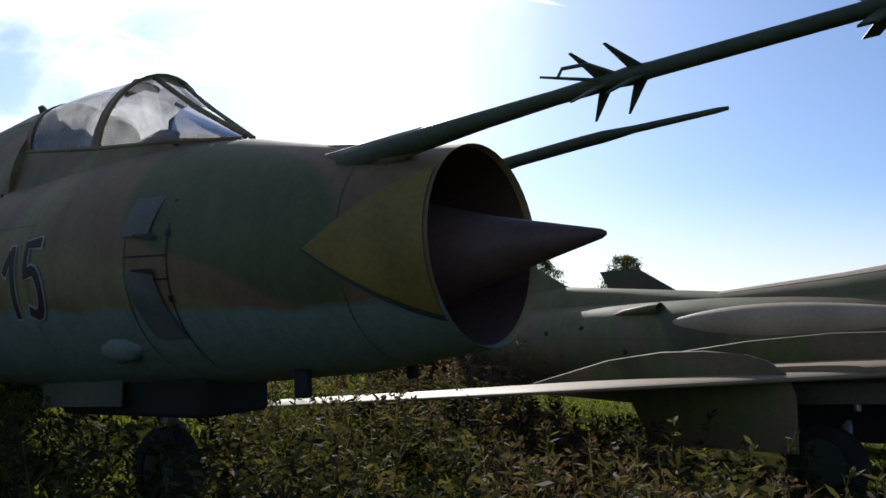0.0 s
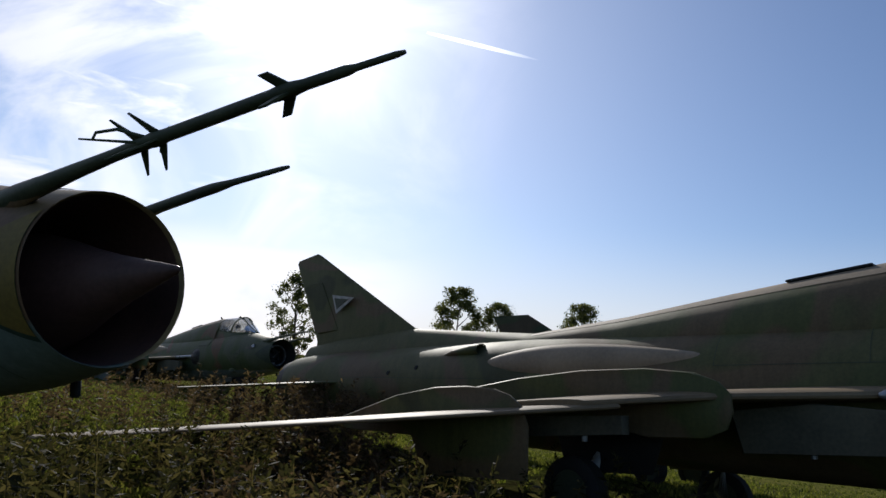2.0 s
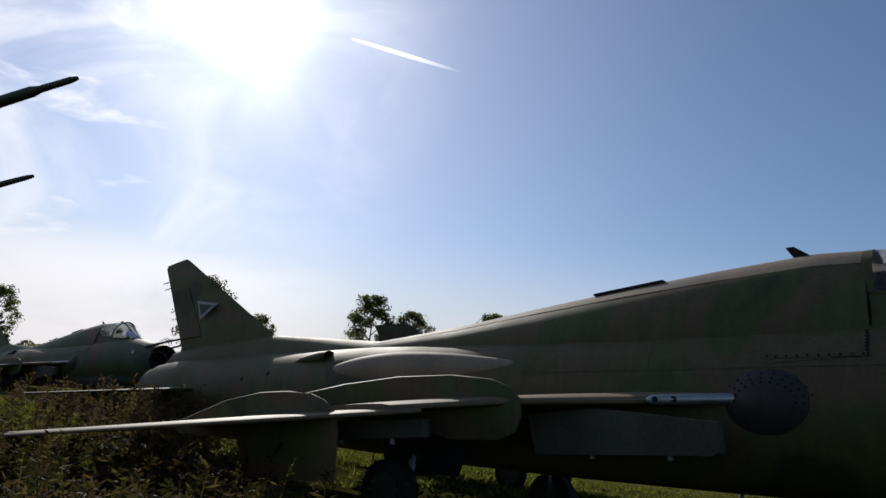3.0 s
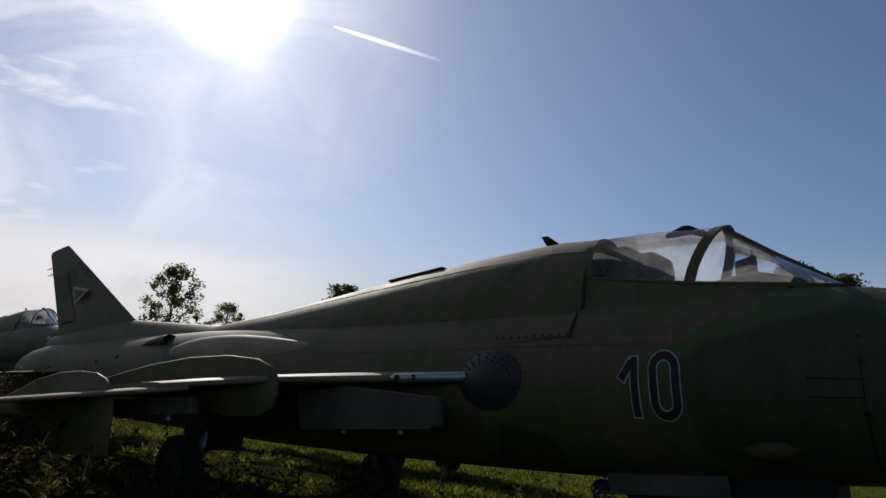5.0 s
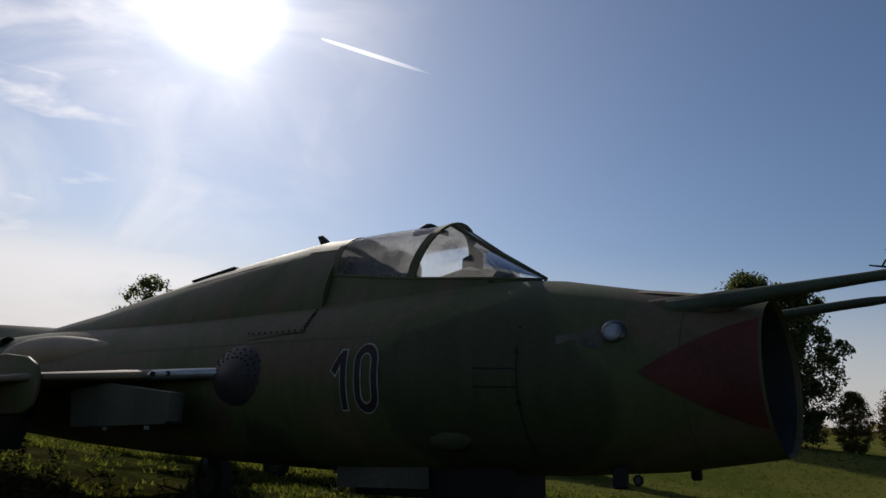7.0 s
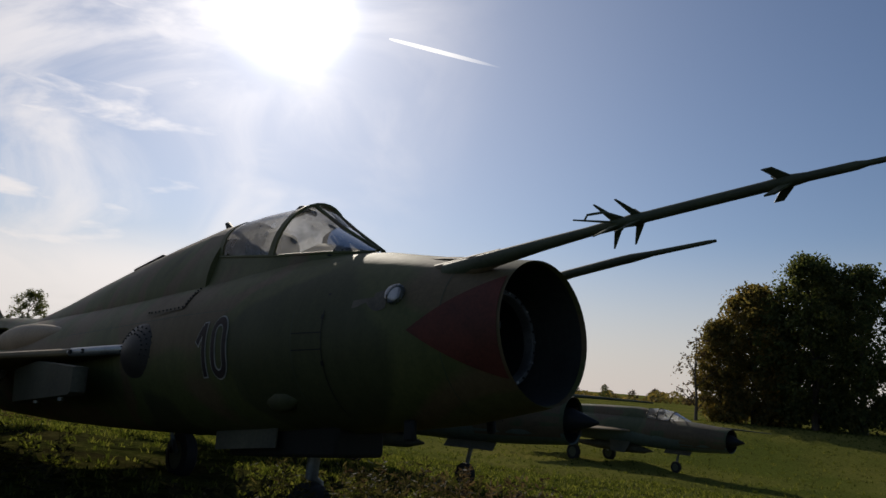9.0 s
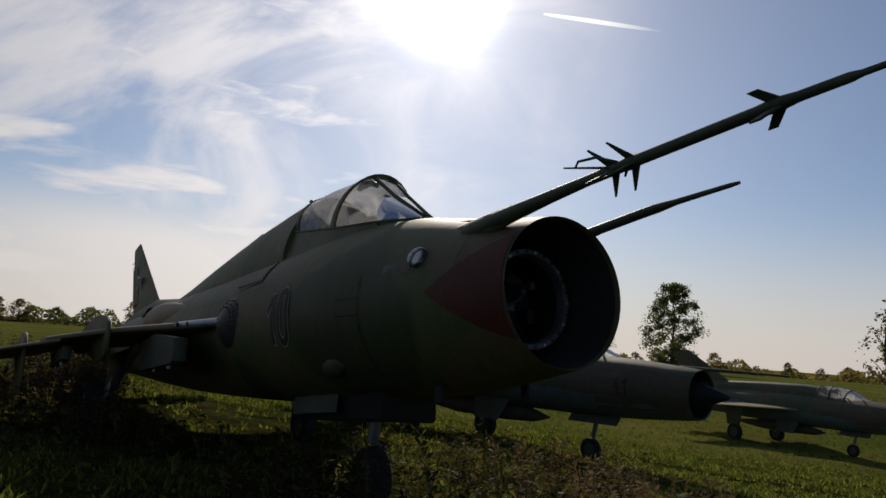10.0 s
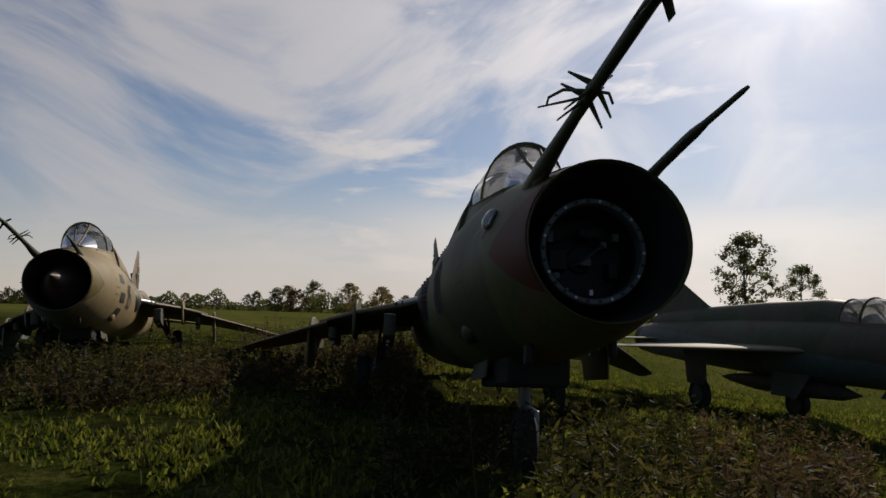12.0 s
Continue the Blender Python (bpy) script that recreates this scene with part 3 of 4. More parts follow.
        for y, side_pts, th in ((1.32, ((-5.06, 0.00), (-5.06, -0.27), (-5.12, -0.30), (-7.0, -0.31), (-7.1, 0.10), (-6.3, 0.15)), 0.16), (2.25, ((-7.7, 0.02), (-7.7, -0.16), (-9.3, -0.20), (-9.4, 0.02)), 0.12)):
            p = part("pylon", slab([(x, s * y, z) for x, z in side_pts], th, (0, 1, 0)), M_DOOR, jet, "flat-sided grey-green weapon pylon")
            x0, z0 = side_pts[1]
            for k in (0.5, 1.3):
                part("rack_bolt", tube([(x0 - k, s * y, z0 + 0.02, 0.03), (x0 - k, s * y, z0 - 0.07, 0.03)], 8), M_DULL, p)
        part("leading_edge_strip", tube([(-4.9, s * 0.78, 0.235, 0.058), (-5.4, s * 1.03, 0.227, 0.055), (-5.75, s * 1.21, 0.22, 0.05), (-5.8, s * 1.235, 0.219, 0.02)], 10), M_METAL, jet, "bare riveted leading edge")
        for f in (0.14, 0.24, 0.36, 0.44):
            part("edge_hole", tube([(-4.9 - 1.9 * f, s * (0.72 + 1.02 * f), 0.235 - 0.03 * f, 0.028), (-4.87 - 1.9 * f, s * (0.80 + 1.02 * f), 0.235 - 0.03 * f, 0.03)], 8), M_DARK, jet)
        # bulged gun fairing at the wing root, with rivets
        c = on_hull(-4.8, 0.0, s, -0.05)
        rings = [[(c.x + 0.46 * f * math.cos(2 * math.pi * k / 28), c.y + s * (0.15 * (1 - f * f)), c.z + 0.30 * f * math.sin(2 * math.pi * k / 28)) for k in range(28)] for f in (1.0, 0.9, 0.7, 0.4, 0.08)]
        part("root_blister", loft(rings, False, True), M_BULGE, jet, "dark riveted bulge at the wing root")
        if s == -1:
            bm = bmesh.new()
            bmesh.ops.create_icosphere(bm, subdivisions=1, radius=0.011)
            first = part("rivet", bm, M_DARK, jet)
            first.location = c + Vector((0.43, s * 0.02, 0))
            for i in range(13):
                for j in range(3):
                    a, f = -0.4 + i * 0.29, 0.86 - 0.14 * j
                    rv = new("rivet", first.data)
                    rv.parent, rv.location = jet, Vector((c.x + 0.46 * f * math.cos(a), c.y + s * (0.15 * (1 - f * f) + 0.004), c.z + 0.30 * f * math.sin(a)))
        # long tan fairing, its sunlit brightness painted in, and the scoop on the rear flank
        rings = []
        for i in range(19):
            f = i / 18
            x = -11.1 + 3.7 * f
            w = max(0.02, 0.30 * math.sin(math.pi * min(1, 0.06 + 0.90 * f ** 0.8)))
            zc, r = hull(x)
            a = 0.52
            b0 = Vector((x, s * (r - 0.06) * math.cos(a), zc + (r - 0.06) * math.sin(a)))
            rings.append([(x, b0.y + s * w * 0.62 * math.cos(2 * math.pi * k / 20), b0.z + w * 0.80 * math.sin(2 * math.pi * k / 20)) for k in range(20)])
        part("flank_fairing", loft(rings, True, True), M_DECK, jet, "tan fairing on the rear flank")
        rings = [[(x, s * (0.50 + w * math.cos(2 * math.pi * k / 16)), zz + h * math.sin(2 * math.pi * k / 16)) for k in range(16)] for x, w, zz, h in ((-12.25, 0.02, 1.02, 0.02), (-11.9, 0.10, 1.07, 0.06), (-11.45, 0.13, 1.09, 0.095), (-11.3, 0.13, 1.09, 0.095), (-11.32, 0.10, 1.09, 0.07), (-11.6, 0.08, 1.08, 0.05))]
        part("air_scoop", loft(rings, True, True), paint, jet)
        for x, a in ((-12.6, 0.42), (-11.75, -0.05), (-13.3, 0.3), (-10.6, -0.1)):
            q = on_hull(x, a, s, -0.01)
            part("vent_hole", tube([(q.x, q.y, q.z, 0.045), (q.x, q.y + s * 0.022, q.z + 0.004, 0.035)], 10), M_DARK, jet)
    # canopy
    sill = [(-1.72, 0.12, 0.90), (-2.15, 0.33, 0.93), (-2.92, 0.445, 1.01), (-3.4, 0.46, 1.09), (-3.92, 0.45, 1.18)]

    def arch(i, n=18):
        x, w, z = sill[i]
        top = (0.95, 1.27, 1.60, 1.655, 1.67)[i]
        lean = (0.05, 0.10, 0.0, 0.0, 0.0)[i]
        return [(x - lean * math.sin(a) + (0.24 * math.sin(a) if i == 2 else 0), w * math.cos(a), z + (top - z) * math.sin(a) ** 0.85 if math.sin(a) > 0 else z) for a in (math.pi * k / (n - 1) for k in range(n))]

    def open_skin(a, b):
        bm = bmesh.new()
        r0, r1 = [bm.verts.new(p) for p in a], [bm.verts.new(p) for p in b]
        for i in range(len(a) - 1):
            bm.faces.new((r0[i], r0[i + 1], r1[i + 1], r1[i]))
        return bm

    def bow_band(i, half, thick):
        """A flat painted band bent over an arch of the canopy."""
        x0, w0, z0 = sill[i]
        return loft([[(p[0] + dx, p[1] * (1 + dr), z0 + (p[2] - z0) * (1 + dr)) for dx, dr in ((-half, -thick), (half, -thick), (half, thick), (-half, thick))] for p in arch(i)], True, True)

    part("canopy_frame", bow_band(2, 0.050, 0.022), paint, jet, "painted canopy bow")
    for a, b in ((0, 1), (1, 2)):
        part("windscreen_pane", open_skin(arch(a), arch(b)), M_SCREEN, jet, "clear acrylic windscreen pane").visible_shadow = False
    for a, b in ((2, 3), (3, 4)):
        part("canopy_pane", open_skin([(x, y * 0.985, z) for x, y, z in arch(a)], [(x, y * 0.985, z) for x, y, z in arch(b)]), M_GLASS, jet, "hazed acrylic hood pane").visible_shadow = False
    part("rear_bow", bow_band(4, 0.045, 0.012), paint, jet)
    for s in (-1, 1):
        part("sill_rail", tube([(x, s * y, z, 0.022) for x, y, z in sill], 8), paint, jet)
        k = 7 if s > 0 else 10
        part("windscreen_post", tube([(*arch(i)[k], 0.020) for i in (0, 1, 2)], 8), paint, jet)
    for s in (-1, 1):
        bm = bmesh.new()
        up_row = [bm.verts.new((x, s * (y + 0.012), z)) for x, y, z in sill]
        low_row = [bm.verts.new((x, s * (y + 0.11), hull(x)[0] + math.sqrt(max(0.01, hull(x)[1] ** 2 - (y + 0.11) ** 2)) - 0.02)) for x, y, z in sill]
        for i in range(len(sill) - 1):
            bm.faces.new((up_row[i], up_row[i + 1], low_row[i + 1], low_row[i]))
        part("canopy_skirt", bm, paint, jet)
        # faded nose top, with the glancing sun painted in as a paler patch
        part("nose_deck", hull_patch(lambda u, v: (-0.32 - 1.36 * u, 1.16 + 0.40 * v), 10, 6, s, 0.010 if cone else 0.012), M_DECK, jet, "faded paint with a painted sun highlight on the nose top")
        for x, a0, a1 in ((-3.02, 0.95, -1.2), (-5.95, 0.85, 0.35), (-7.5, 0.85, 0.35), (-9.4, 0.8, 0.3), (-13.0, 0.85, -1.0), (-14.6, 0.85, -1.0), (-0.42, 1.0, -1.25)):
            part("panel_seam", hull_patch(lambda u, v: (x - 0.007 * u, a0 + (a1 - a0) * v), 1, 24, s, 0.003), M_GREEN, jet)
        for x0, x1, a in ((-3.02, -7.5, 0.36), (-0.5, -1.58, 0.98), (-9.4, -14.6, 0.18)):
            part("panel_seam", hull_patch(lambda u, v: (x0 + (x1 - x0) * u, a + 0.009 * v), 20, 1, s, 0.003), M_GREEN, jet)
    part("cockpit_deck", slab([(-1.75, 0, 0.86), (-2.1, 0.34, 0.90), (-2.75, 0.44, 0.96), (-3.9, 0.45, 1.10), (-3.9, -0.45, 1.10), (-2.75, -0.44, 0.96), (-2.1, -0.34, 0.90)], 0.03, (0, 0, 1)), M_DARK, jet)
    part("ejection_seat", loft([ring(-3.88, 1.2, 0.30, 0.30, 0.12, 16, 3), ring(-3.66, 1.22, 0.29, 0.34, 0.2, 16, 3), ring(-3.50, 1.24, 0.22, 0.22, 0.2, 16, 3), ring(-3.38, 1.27, 0.20, 0.19, 0.24, 16, 3), ring(-3.25, 1.25, 0.12, 0.12, 0.18, 16)], True, True), M_SEAT, jet, "dark ejection seat headrest")
    part("instrument_hood", loft([ring(-2.75, 0.98, 0.33, 0.10, 0.04, 16), ring(-2.45, 1.0, 0.32, 0.14, 0.06, 16), ring(-2.05, 0.96, 0.22, 0.06, 0.04, 16)], True, True), M_SEAT, jet)
    part("gun_sight", loft([ring(-2.62, 1.18, 0.05, 0.08, 0.12, 12, 4), ring(-2.45, 1.2, 0.06, 0.1, 0.14, 12, 4)], True, True), M_DARK, jet)
    part("sight_bracket", tube([(-2.6, 0.12, 1.08, 0.014), (-2.5, 0.12, 1.3, 0.014), (-2.45, -0.1, 1.32, 0.014)], 6), M_DULL, jet)
    part("periscope_fairing", loft([ring(-3.26, 1.62, 0.03, 0.015, 0.03, 14), ring(-3.08, 1.655, 0.05, 0.035, 0.06, 14, 3), ring(-3.02, 1.655, 0.05, 0.025, 0.06, 14, 3), ring(-2.84, 1.56, 0.03, 0.02, 0.04, 14)], True, True), M_DARK, jet)
    part("blade_aerial", slab([(-4.44, 0, 1.70), (-4.62, 0, 1.84), (-4.70, 0, 1.84), (-4.62, 0, 1.70)], 0.025, (0, 1, 0)), M_DARK, jet)
    part("spine_grille", slab([(-6.0, 0.16, 1.635), (-6.9, 0.15, 1.58), (-6.9, -0.15, 1.58), (-6.0, -0.16, 1.635)], 0.03, (0.07, 0, 1)), M_DARK, jet)
    # twin nose probes
    y = -0.40
    main = part("air_data_boom", tube([(-0.55, y + 0.02, 0.475, 0.075), (-0.1, y, 0.495, 0.060), (0.35, y, 0.522, 0.043), (0.7, y, 0.538, 0.034), (0.98, y, 0.549, 0.036), (1.04, y, 0.55, 0.041), (1.12, y, 0.552, 0.034), (1.84, y, 0.566, 0.031), (1.94, y, 0.568, 0.037), (2.04, y, 0.568, 0.026), (2.27, y, 0.567, 0.024), (2.32, y, 0.566, 0.016), (2.52, y, 0.563, 0.014), (2.56, y, 0.562, 0.009)], 14), M_OLIVE, jet, "long olive air data boom")
    for x in (0.92, 1.07):
        for a in (0.75, 2.35, 3.75, 5.45):
            d = Vector((0, math.cos(a), math.sin(a)))
            o = Vector((x, y, 0.55))
            part("boom_vane", slab([o + d * 0.03 + Vector((0.03, 0, 0)), o + d * 0.165 + Vector((-0.085, 0, 0)), o + d * 0.165 + Vector((-0.097, 0, 0)), o + d * 0.03 + Vector((-0.03, 0, 0))], 0.008, d.cross(Vector((1, 0, 0)))), M_OLIVE, main)
    part("bent_vane", tube([(0.98, y, 0.57, 0.009), (0.9, y - 0.12, 0.60, 0.009), (0.82, y - 0.18, 0.585, 0.008), (0.80, y - 0.185, 0.55, 0.007)], 6), M_OLIVE, main)
    part("bent_vane", tube([(0.98, y, 0.57, 0.009), (0.92, y + 0.12, 0.59, 0.009), (0.86, y + 0.16, 0.56, 0.008)], 6), M_OLIVE, main)
    part("bent_vane", tube([(0.95, y, 0.55, 0.009), (0.74, y - 0.22, 0.56, 0.005)], 6), M_OLIVE, main)
    for a in (0.8, 2.35, 3.95, 5.5):
        d = Vector((0, math.cos(a), math.sin(a)))
        o = Vector((1.92, y, 0.567))
        part("flow_vane", slab([o + d * 0.03 + Vector((0.05, 0, 0)), o + d * 0.105 + Vector((-0.03, 0, 0)), o + d * 0.105 + Vector((-0.085, 0, 0)), o + d * 0.03 + Vector((-0.02, 0, 0))], 0.012, d.cross(Vector((1, 0, 0)))), M_OLIVE, main)
    part("boom_root", loft([ring(-1.25, 0.60, 0.02, 0.02, 0.05, 16, 2, y + 0.05), ring(-0.7, 0.50, 0.055, 0.065, 0.10, 16, 2, y + 0.04), ring(-0.25, 0.50, 0.05, 0.06, 0.10, 16, 2, y), ring(-0.02, 0.51, 0.03, 0.055, 0.07, 16, 2, y)], True, True), paint, jet)
    part("short_probe", tube([(-0.3, 0.315, 0.45, 0.05), (0.1, 0.312, 0.49, 0.036), (0.5, 0.31, 0.515, 0.034), (0.62, 0.31, 0.52, 0.033), (0.78, 0.31, 0.525, 0.021), (1.18, 0.31, 0.53, 0.015), (1.24, 0.31, 0.53, 0.010)], 12), M_OLIVE, jet, "short olive pitot probe")
    # nose markings: a pointed flash from the lip backwards
    for s in (-1, 1):
        x0, x1 = -0.70 if cone is False else -0.62, 0.05
        if cone:
            part("flash_border", hull_patch(lambda u, v: (x0 - 0.02 + (x1 - x0 + 0.02) * u, (2 * v - 1) * 0.74 * u - 0.07 * u), 16, 12, s, 0.004), M_BORDER, jet, smooth=True)
        part("nose_flash", hull_patch(lambda u, v: (x0 + (x1 - x0) * u, (2 * v - 1) * 0.72 * u), 16, 12, s, 0.008), flash, jet, "faded painted arrow behind the intake lip")
    # inside the intake
    if cone:
        part("shock_cone", loft([ring(x, -0.02, r, r, r, 40) for x, r in ((-1.3, 0.41), (-0.62, 0.39), (-0.36, 0.315), (-0.12, 0.235), (0.07, 0.18), (0.10, 0.172), (0.11, 0.166), (0.69, 0.024), (0.715, 0.010))], True, True), M_RUST, jet, "dark brown intake centre cone")
    else:
        part("bulkhead_ring", loft([ring(x, 0, r, r, r, 48) for x, r in ((-0.40, 0.322), (-0.31, 0.326), (-0.30, 0.335), (-0.30, 0.362), (-0.31, 0.372), (-1.4, 0.385))]), M_RING, jet, "tarnished metal mounting ring of the missing cone")
        part("avionics_bulkhead", loft([ring(x, 0, r, r, r, 40) for x, r in ((-0.38, 0.322), (-0.70, 0.315), (-0.70, 0.10), (-0.66, 0.09))], False, True), M_DARK, jet)
        for k in range(26):
            a = 2 * math.pi * k / 26
            part("ring_bolt", tube([(-0.305, 0.349 * math.cos(a), 0.349 * math.sin(a), 0.011), (-0.290, 0.349 * math.cos(a), 0.349 * math.sin(a), 0.010)], 6), M_DARK if k % 3 else M_METAL, jet)
        for y0, z0, w, h, mt in ((-0.12, -0.25, 0.035, 0.05, M_METAL), (0.06, -0.25, 0.035, 0.05, M_METAL), (0.15, 0.1, 0.05, 0.05, M_RING), (-0.18, -0.02, 0.13, 0.15, M_DARK), (0.24, 0.16, 0.05, 0.06, M_RING), (0.05, 0.18, 0.16, 0.07, M_DARK), (-0.24, 0.14, 0.05, 0.09, M_RING), (-0.2, -0.14, 0.07, 0.05, M_RING), (0.22, -0.08, 0.07, 0.12, M_DARK), (0.02, -0.03, 0.08, 0.06, M_RING)):
            part("equipment_box", box(-0.70, -0.56, y0 - w / 2, y0 + w / 2, z0 - h / 2, z0 + h / 2, 0.006), mt, jet)
        part("cable", tube([(-0.6, -0.05, -0.05, 0.012), (-0.5, 0.05, 0.02, 0.012), (-0.55, 0.14, 0.09, 0.012)], 6), M_RING, jet)
        part("cable", tube([(-0.6, -0.2, 0.1, 0.010), (-0.5, -0.08, 0.16, 0.010), (-0.6, 0.1, 0.12, 0.010)], 6), M_DARK, jet)
    # hatches, seams and lamp on the flanks
    for s in (-1, 1):
        part("access_panel", hull_patch(lambda u, v: (-4.80 + 0.85 * u, 0.47 + 0.30 * v - 0.06 * (1 - u)), 8, 5, s, 0.006), paint, jet)
        for u0, u1, v0, v1 in ((0, 1, 0, 0.02), (0.985, 1.0, 0, 1)):
            part("panel_seam", hull_patch(lambda u, v: (-4.82 + 0.88 * (u0 + (u1 - u0) * u), 0.46 + 0.32 * (v0 + (v1 - v0) * v)), 8, 4, s, 0.009), M_DARK, jet)
        bm = bmesh.new()
        bmesh.ops.create_icosphere(bm, subdivisions=1, radius=0.012)
        stud = part("fastener", bm, M_DARK, jet)
        stud.location = on_hull(-4.78, 0.50, s, 0.008)
        for k in range(16):
            st2 = new("fastener", stud.data)
            st2.parent = jet
            st2.location = on_hull(-4.70 + 0.09 * k, 0.49, s, 0.008) if k < 9 else on_hull(-3.96, 0.49 + 0.045 * (k - 8), s, 0.008)
        part("panel_seam", hull_patch(lambda u, v: (-1.60 - 0.010 * u, 0.75 - 1.75 * v), 1, 24, s, 0.005), M_DARK, jet)
        part("panel_seam", hull_patch(lambda u, v: (-1.98 - 0.010 * u, 0.60 - 1.6 * v), 1, 24, s, 0.005), M_GREEN, jet)
        for a0 in (0.45, 0.02, -0.16, 0.56):
            part("panel_seam", hull_patch(lambda u, v: (-1.98 + 0.38 * u, a0 + 0.013 * v), 6, 1, s, 0.006), M_DARK, jet)
        for a0 in (0.5, 0.22, -0.28):
            part("latch", hull_patch(lambda u, v: (-1.62 + 0.035 * u, a0 - 0.05 * v), 2, 2, s, 0.012), M_DARK, jet)
    if lamp:
        for s in (-1, 1):
            q, n = on_hull(-0.98, 0.42, s, -0.02), (on_hull(-0.98, 0.42, s, 1) - on_hull(-0.98, 0.42, s, 0)).normalized()
            part("lamp_recess", hull_patch(lambda u, v: (-1.30 + 0.36 * u, 0.45 - 0.06 * u + 0.34 * (v - 0.5) * (0.45 + 0.55 * abs(math.cos(4.2 * u)))), 10, 6, s, 0.005), M_SCRAPE, jet, "scraped recess beside the landing lamp")
            lens = part("landing_lamp", tube([(*(q - n * 0.02 + Vector((0.10, 0, 0))), 0.085), (*(q + n * 0.035 + Vector((0.12, 0, 0))), 0.086), (*(q + n * 0.055 + Vector((0.125, 0, 0))), 0.066), (*(q + n * 0.064 + Vector((0.13, 0, 0))), 0.02)], 20), M_CLEAR, jet, "round glass landing lamp")
            part("reflector", tube([(*(q + Vector((0.10, 0, 0)) - n * 0.01), 0.03), (*(q + Vector((0.10, 0, 0)) + n * 0.02), 0.07)], 16), M_METAL, lens)
    if plates:
        for a0, lift in ((0.70, 0.015), (-0.10, 0.02)):
            part("loose_panel", hull_patch(lambda u, v: (-1.98 + 0.26 * u + (0.05 - 0.10 * v if a0 > 0 else 0.12 * v), a0 - 0.52 * v), 6, 6, -1, lift), M_A2, jet, "loose bent inspection panel")
        for a0 in (0.19, -0.07):
            part("panel_gap", hull_patch(lambda u, v: (-1.90 + 0.20 * u, a0 - 0.045 * v * (0.3 + 0.7 * u)), 4, 2, -1, 0.024), M_DARK, jet)
        for a0 in (0.42, -0.06, -0.46):
            part("dark_panel", hull_patch(lambda u, v: (-2.55 + 0.42 * u, a0 - 0.24 * v), 5, 5, 1, 0.012), M_DARK, jet, "dark open inspection panel")
    if number:
        x0, z0, size = number[1:]
        for s in (-1, 1):
            hull_number(number[0], x0, z0, size, 0.022, 0.005, M_WHITE, jet, "number_outline", 0.86, s)
            hull_number(number[0], x0, z0, size, 0.0, 0.009, M_NUMBER, jet, "number", 0.86, s, label="worn two-figure side number")
    # chin blisters, nose gear with its doors, main gear
    for s in (-1, 1):
        c = on_hull(-2.35, -0.72, s, -0.04)
        part("chin_blister", loft([[(c.x + dx, c.y + s * w * math.cos(2 * math.pi * k / 16) * 0.7, c.z + w * math.sin(2 * math.pi * k / 16)) for k in range(16)] for dx, w in ((-0.28, 0.01), (-0.15, 0.08), (0.0, 0.12), (0.15, 0.10), (0.26, 0.02))], True, True), paint, jet)
        part("nose_gear_door", slab([(-3.85, s * 0.34, -0.66), (-2.75, s * 0.34, -0.64), (-2.72, s * 0.37, -0.82), (-3.8, s * 0.37, -0.84)], 0.025, (0, 1, 0.15)), M_DOOR, jet, "open grey nose gear door")
    part("gun_vent", box(-1.08, -0.97, -0.32, -0.26, -0.76, -0.60, 0.015), M_DARK, jet)
    part("gun_vent", box(-0.70, -0.62, 0.22, 0.27, -0.70, -0.56, 0.015), M_DARK, jet)
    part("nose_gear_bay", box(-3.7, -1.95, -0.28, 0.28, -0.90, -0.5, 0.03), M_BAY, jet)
    foot = drop_to_ground(m, -2.6, 0, -0.6)
    hub = foot + (Vector((-2.6, 0, -0.6)) - foot).normalized() * 0.31
    leg = part("nose_leg", tube([(-2.6, 0, -0.55, 0.07), (*(hub + Vector((0.02, 0, 0.35))), 0.06), (*(hub + Vector((0, 0.11, 0.3))), 0.04), (*(hub + Vector((0, 0.11, 0))), 0.04)], 10), M_DULL, jet)
    build_wheel(jet, hub, 0.31, 0.18, M_GREEN)
    for s in (-1, 1):
        foot = drop_to_ground(m, -8.6, s * 1.75, 0)
        hub = foot + Vector((0, 0, 0.36))
        part("main_leg", tube([(-8.4, s * 1.2, 0.2, 0.09), (*(hub + Vector((0.05, -s * 0.16, 0.05))), 0.07), (*hub, 0.06)], 10), M_DULL, jet)
        build_wheel(jet, hub, 0.38, 0.24, M_GREEN)
        part("main_gear_door", slab([(-7.7, s * 1.45, 0.05), (-9.2, s * 1.45, 0.05), (-9.0, s * 1.5, -0.55), (-7.9, s * 1.5, -0.55)], 0.03, (0, 1, 0)), M_DARK, jet)
    return jet


M_A2 = plain("scuffed_panel_paint", (0.10, 0.10, 0.085), 0.6, 0.1, 8, 0.5)
fighter_b = craft_pose(12.2, 4.4, 1.984, -42.93, 6.29, -1.05)
fighter_a = craft_pose(1.365, 4.945, 1.845, -29.22, 6.40, 3.58)
fighter_c = craft_pose(-3.6, 25.6, 1.55, -42.0, 6.5, 0)
build_fighter(fighter_b, M_B, ("10", -3.19, 0.08, 0.62), False, "abandoned green and brown swept-wing jet with side number 10, cone missing", M_RED)
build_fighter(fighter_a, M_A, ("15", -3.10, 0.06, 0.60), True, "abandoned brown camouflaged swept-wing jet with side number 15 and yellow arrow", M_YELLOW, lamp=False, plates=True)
build_fighter(fighter_c, M_C, None, False, "abandoned dark green swept-wing jet standing among tall weeds", M_GREEN)


# ---- delta-wing fighter ----
GX = [0.0, -0.06, -1.2, -2.6, -4.5, -7.5, -10.0, -11.6, -12.2]
GR = [0.48, 0.495, 0.60, 0.67, 0.68, 0.66, 0.58, 0.50, 0.44]


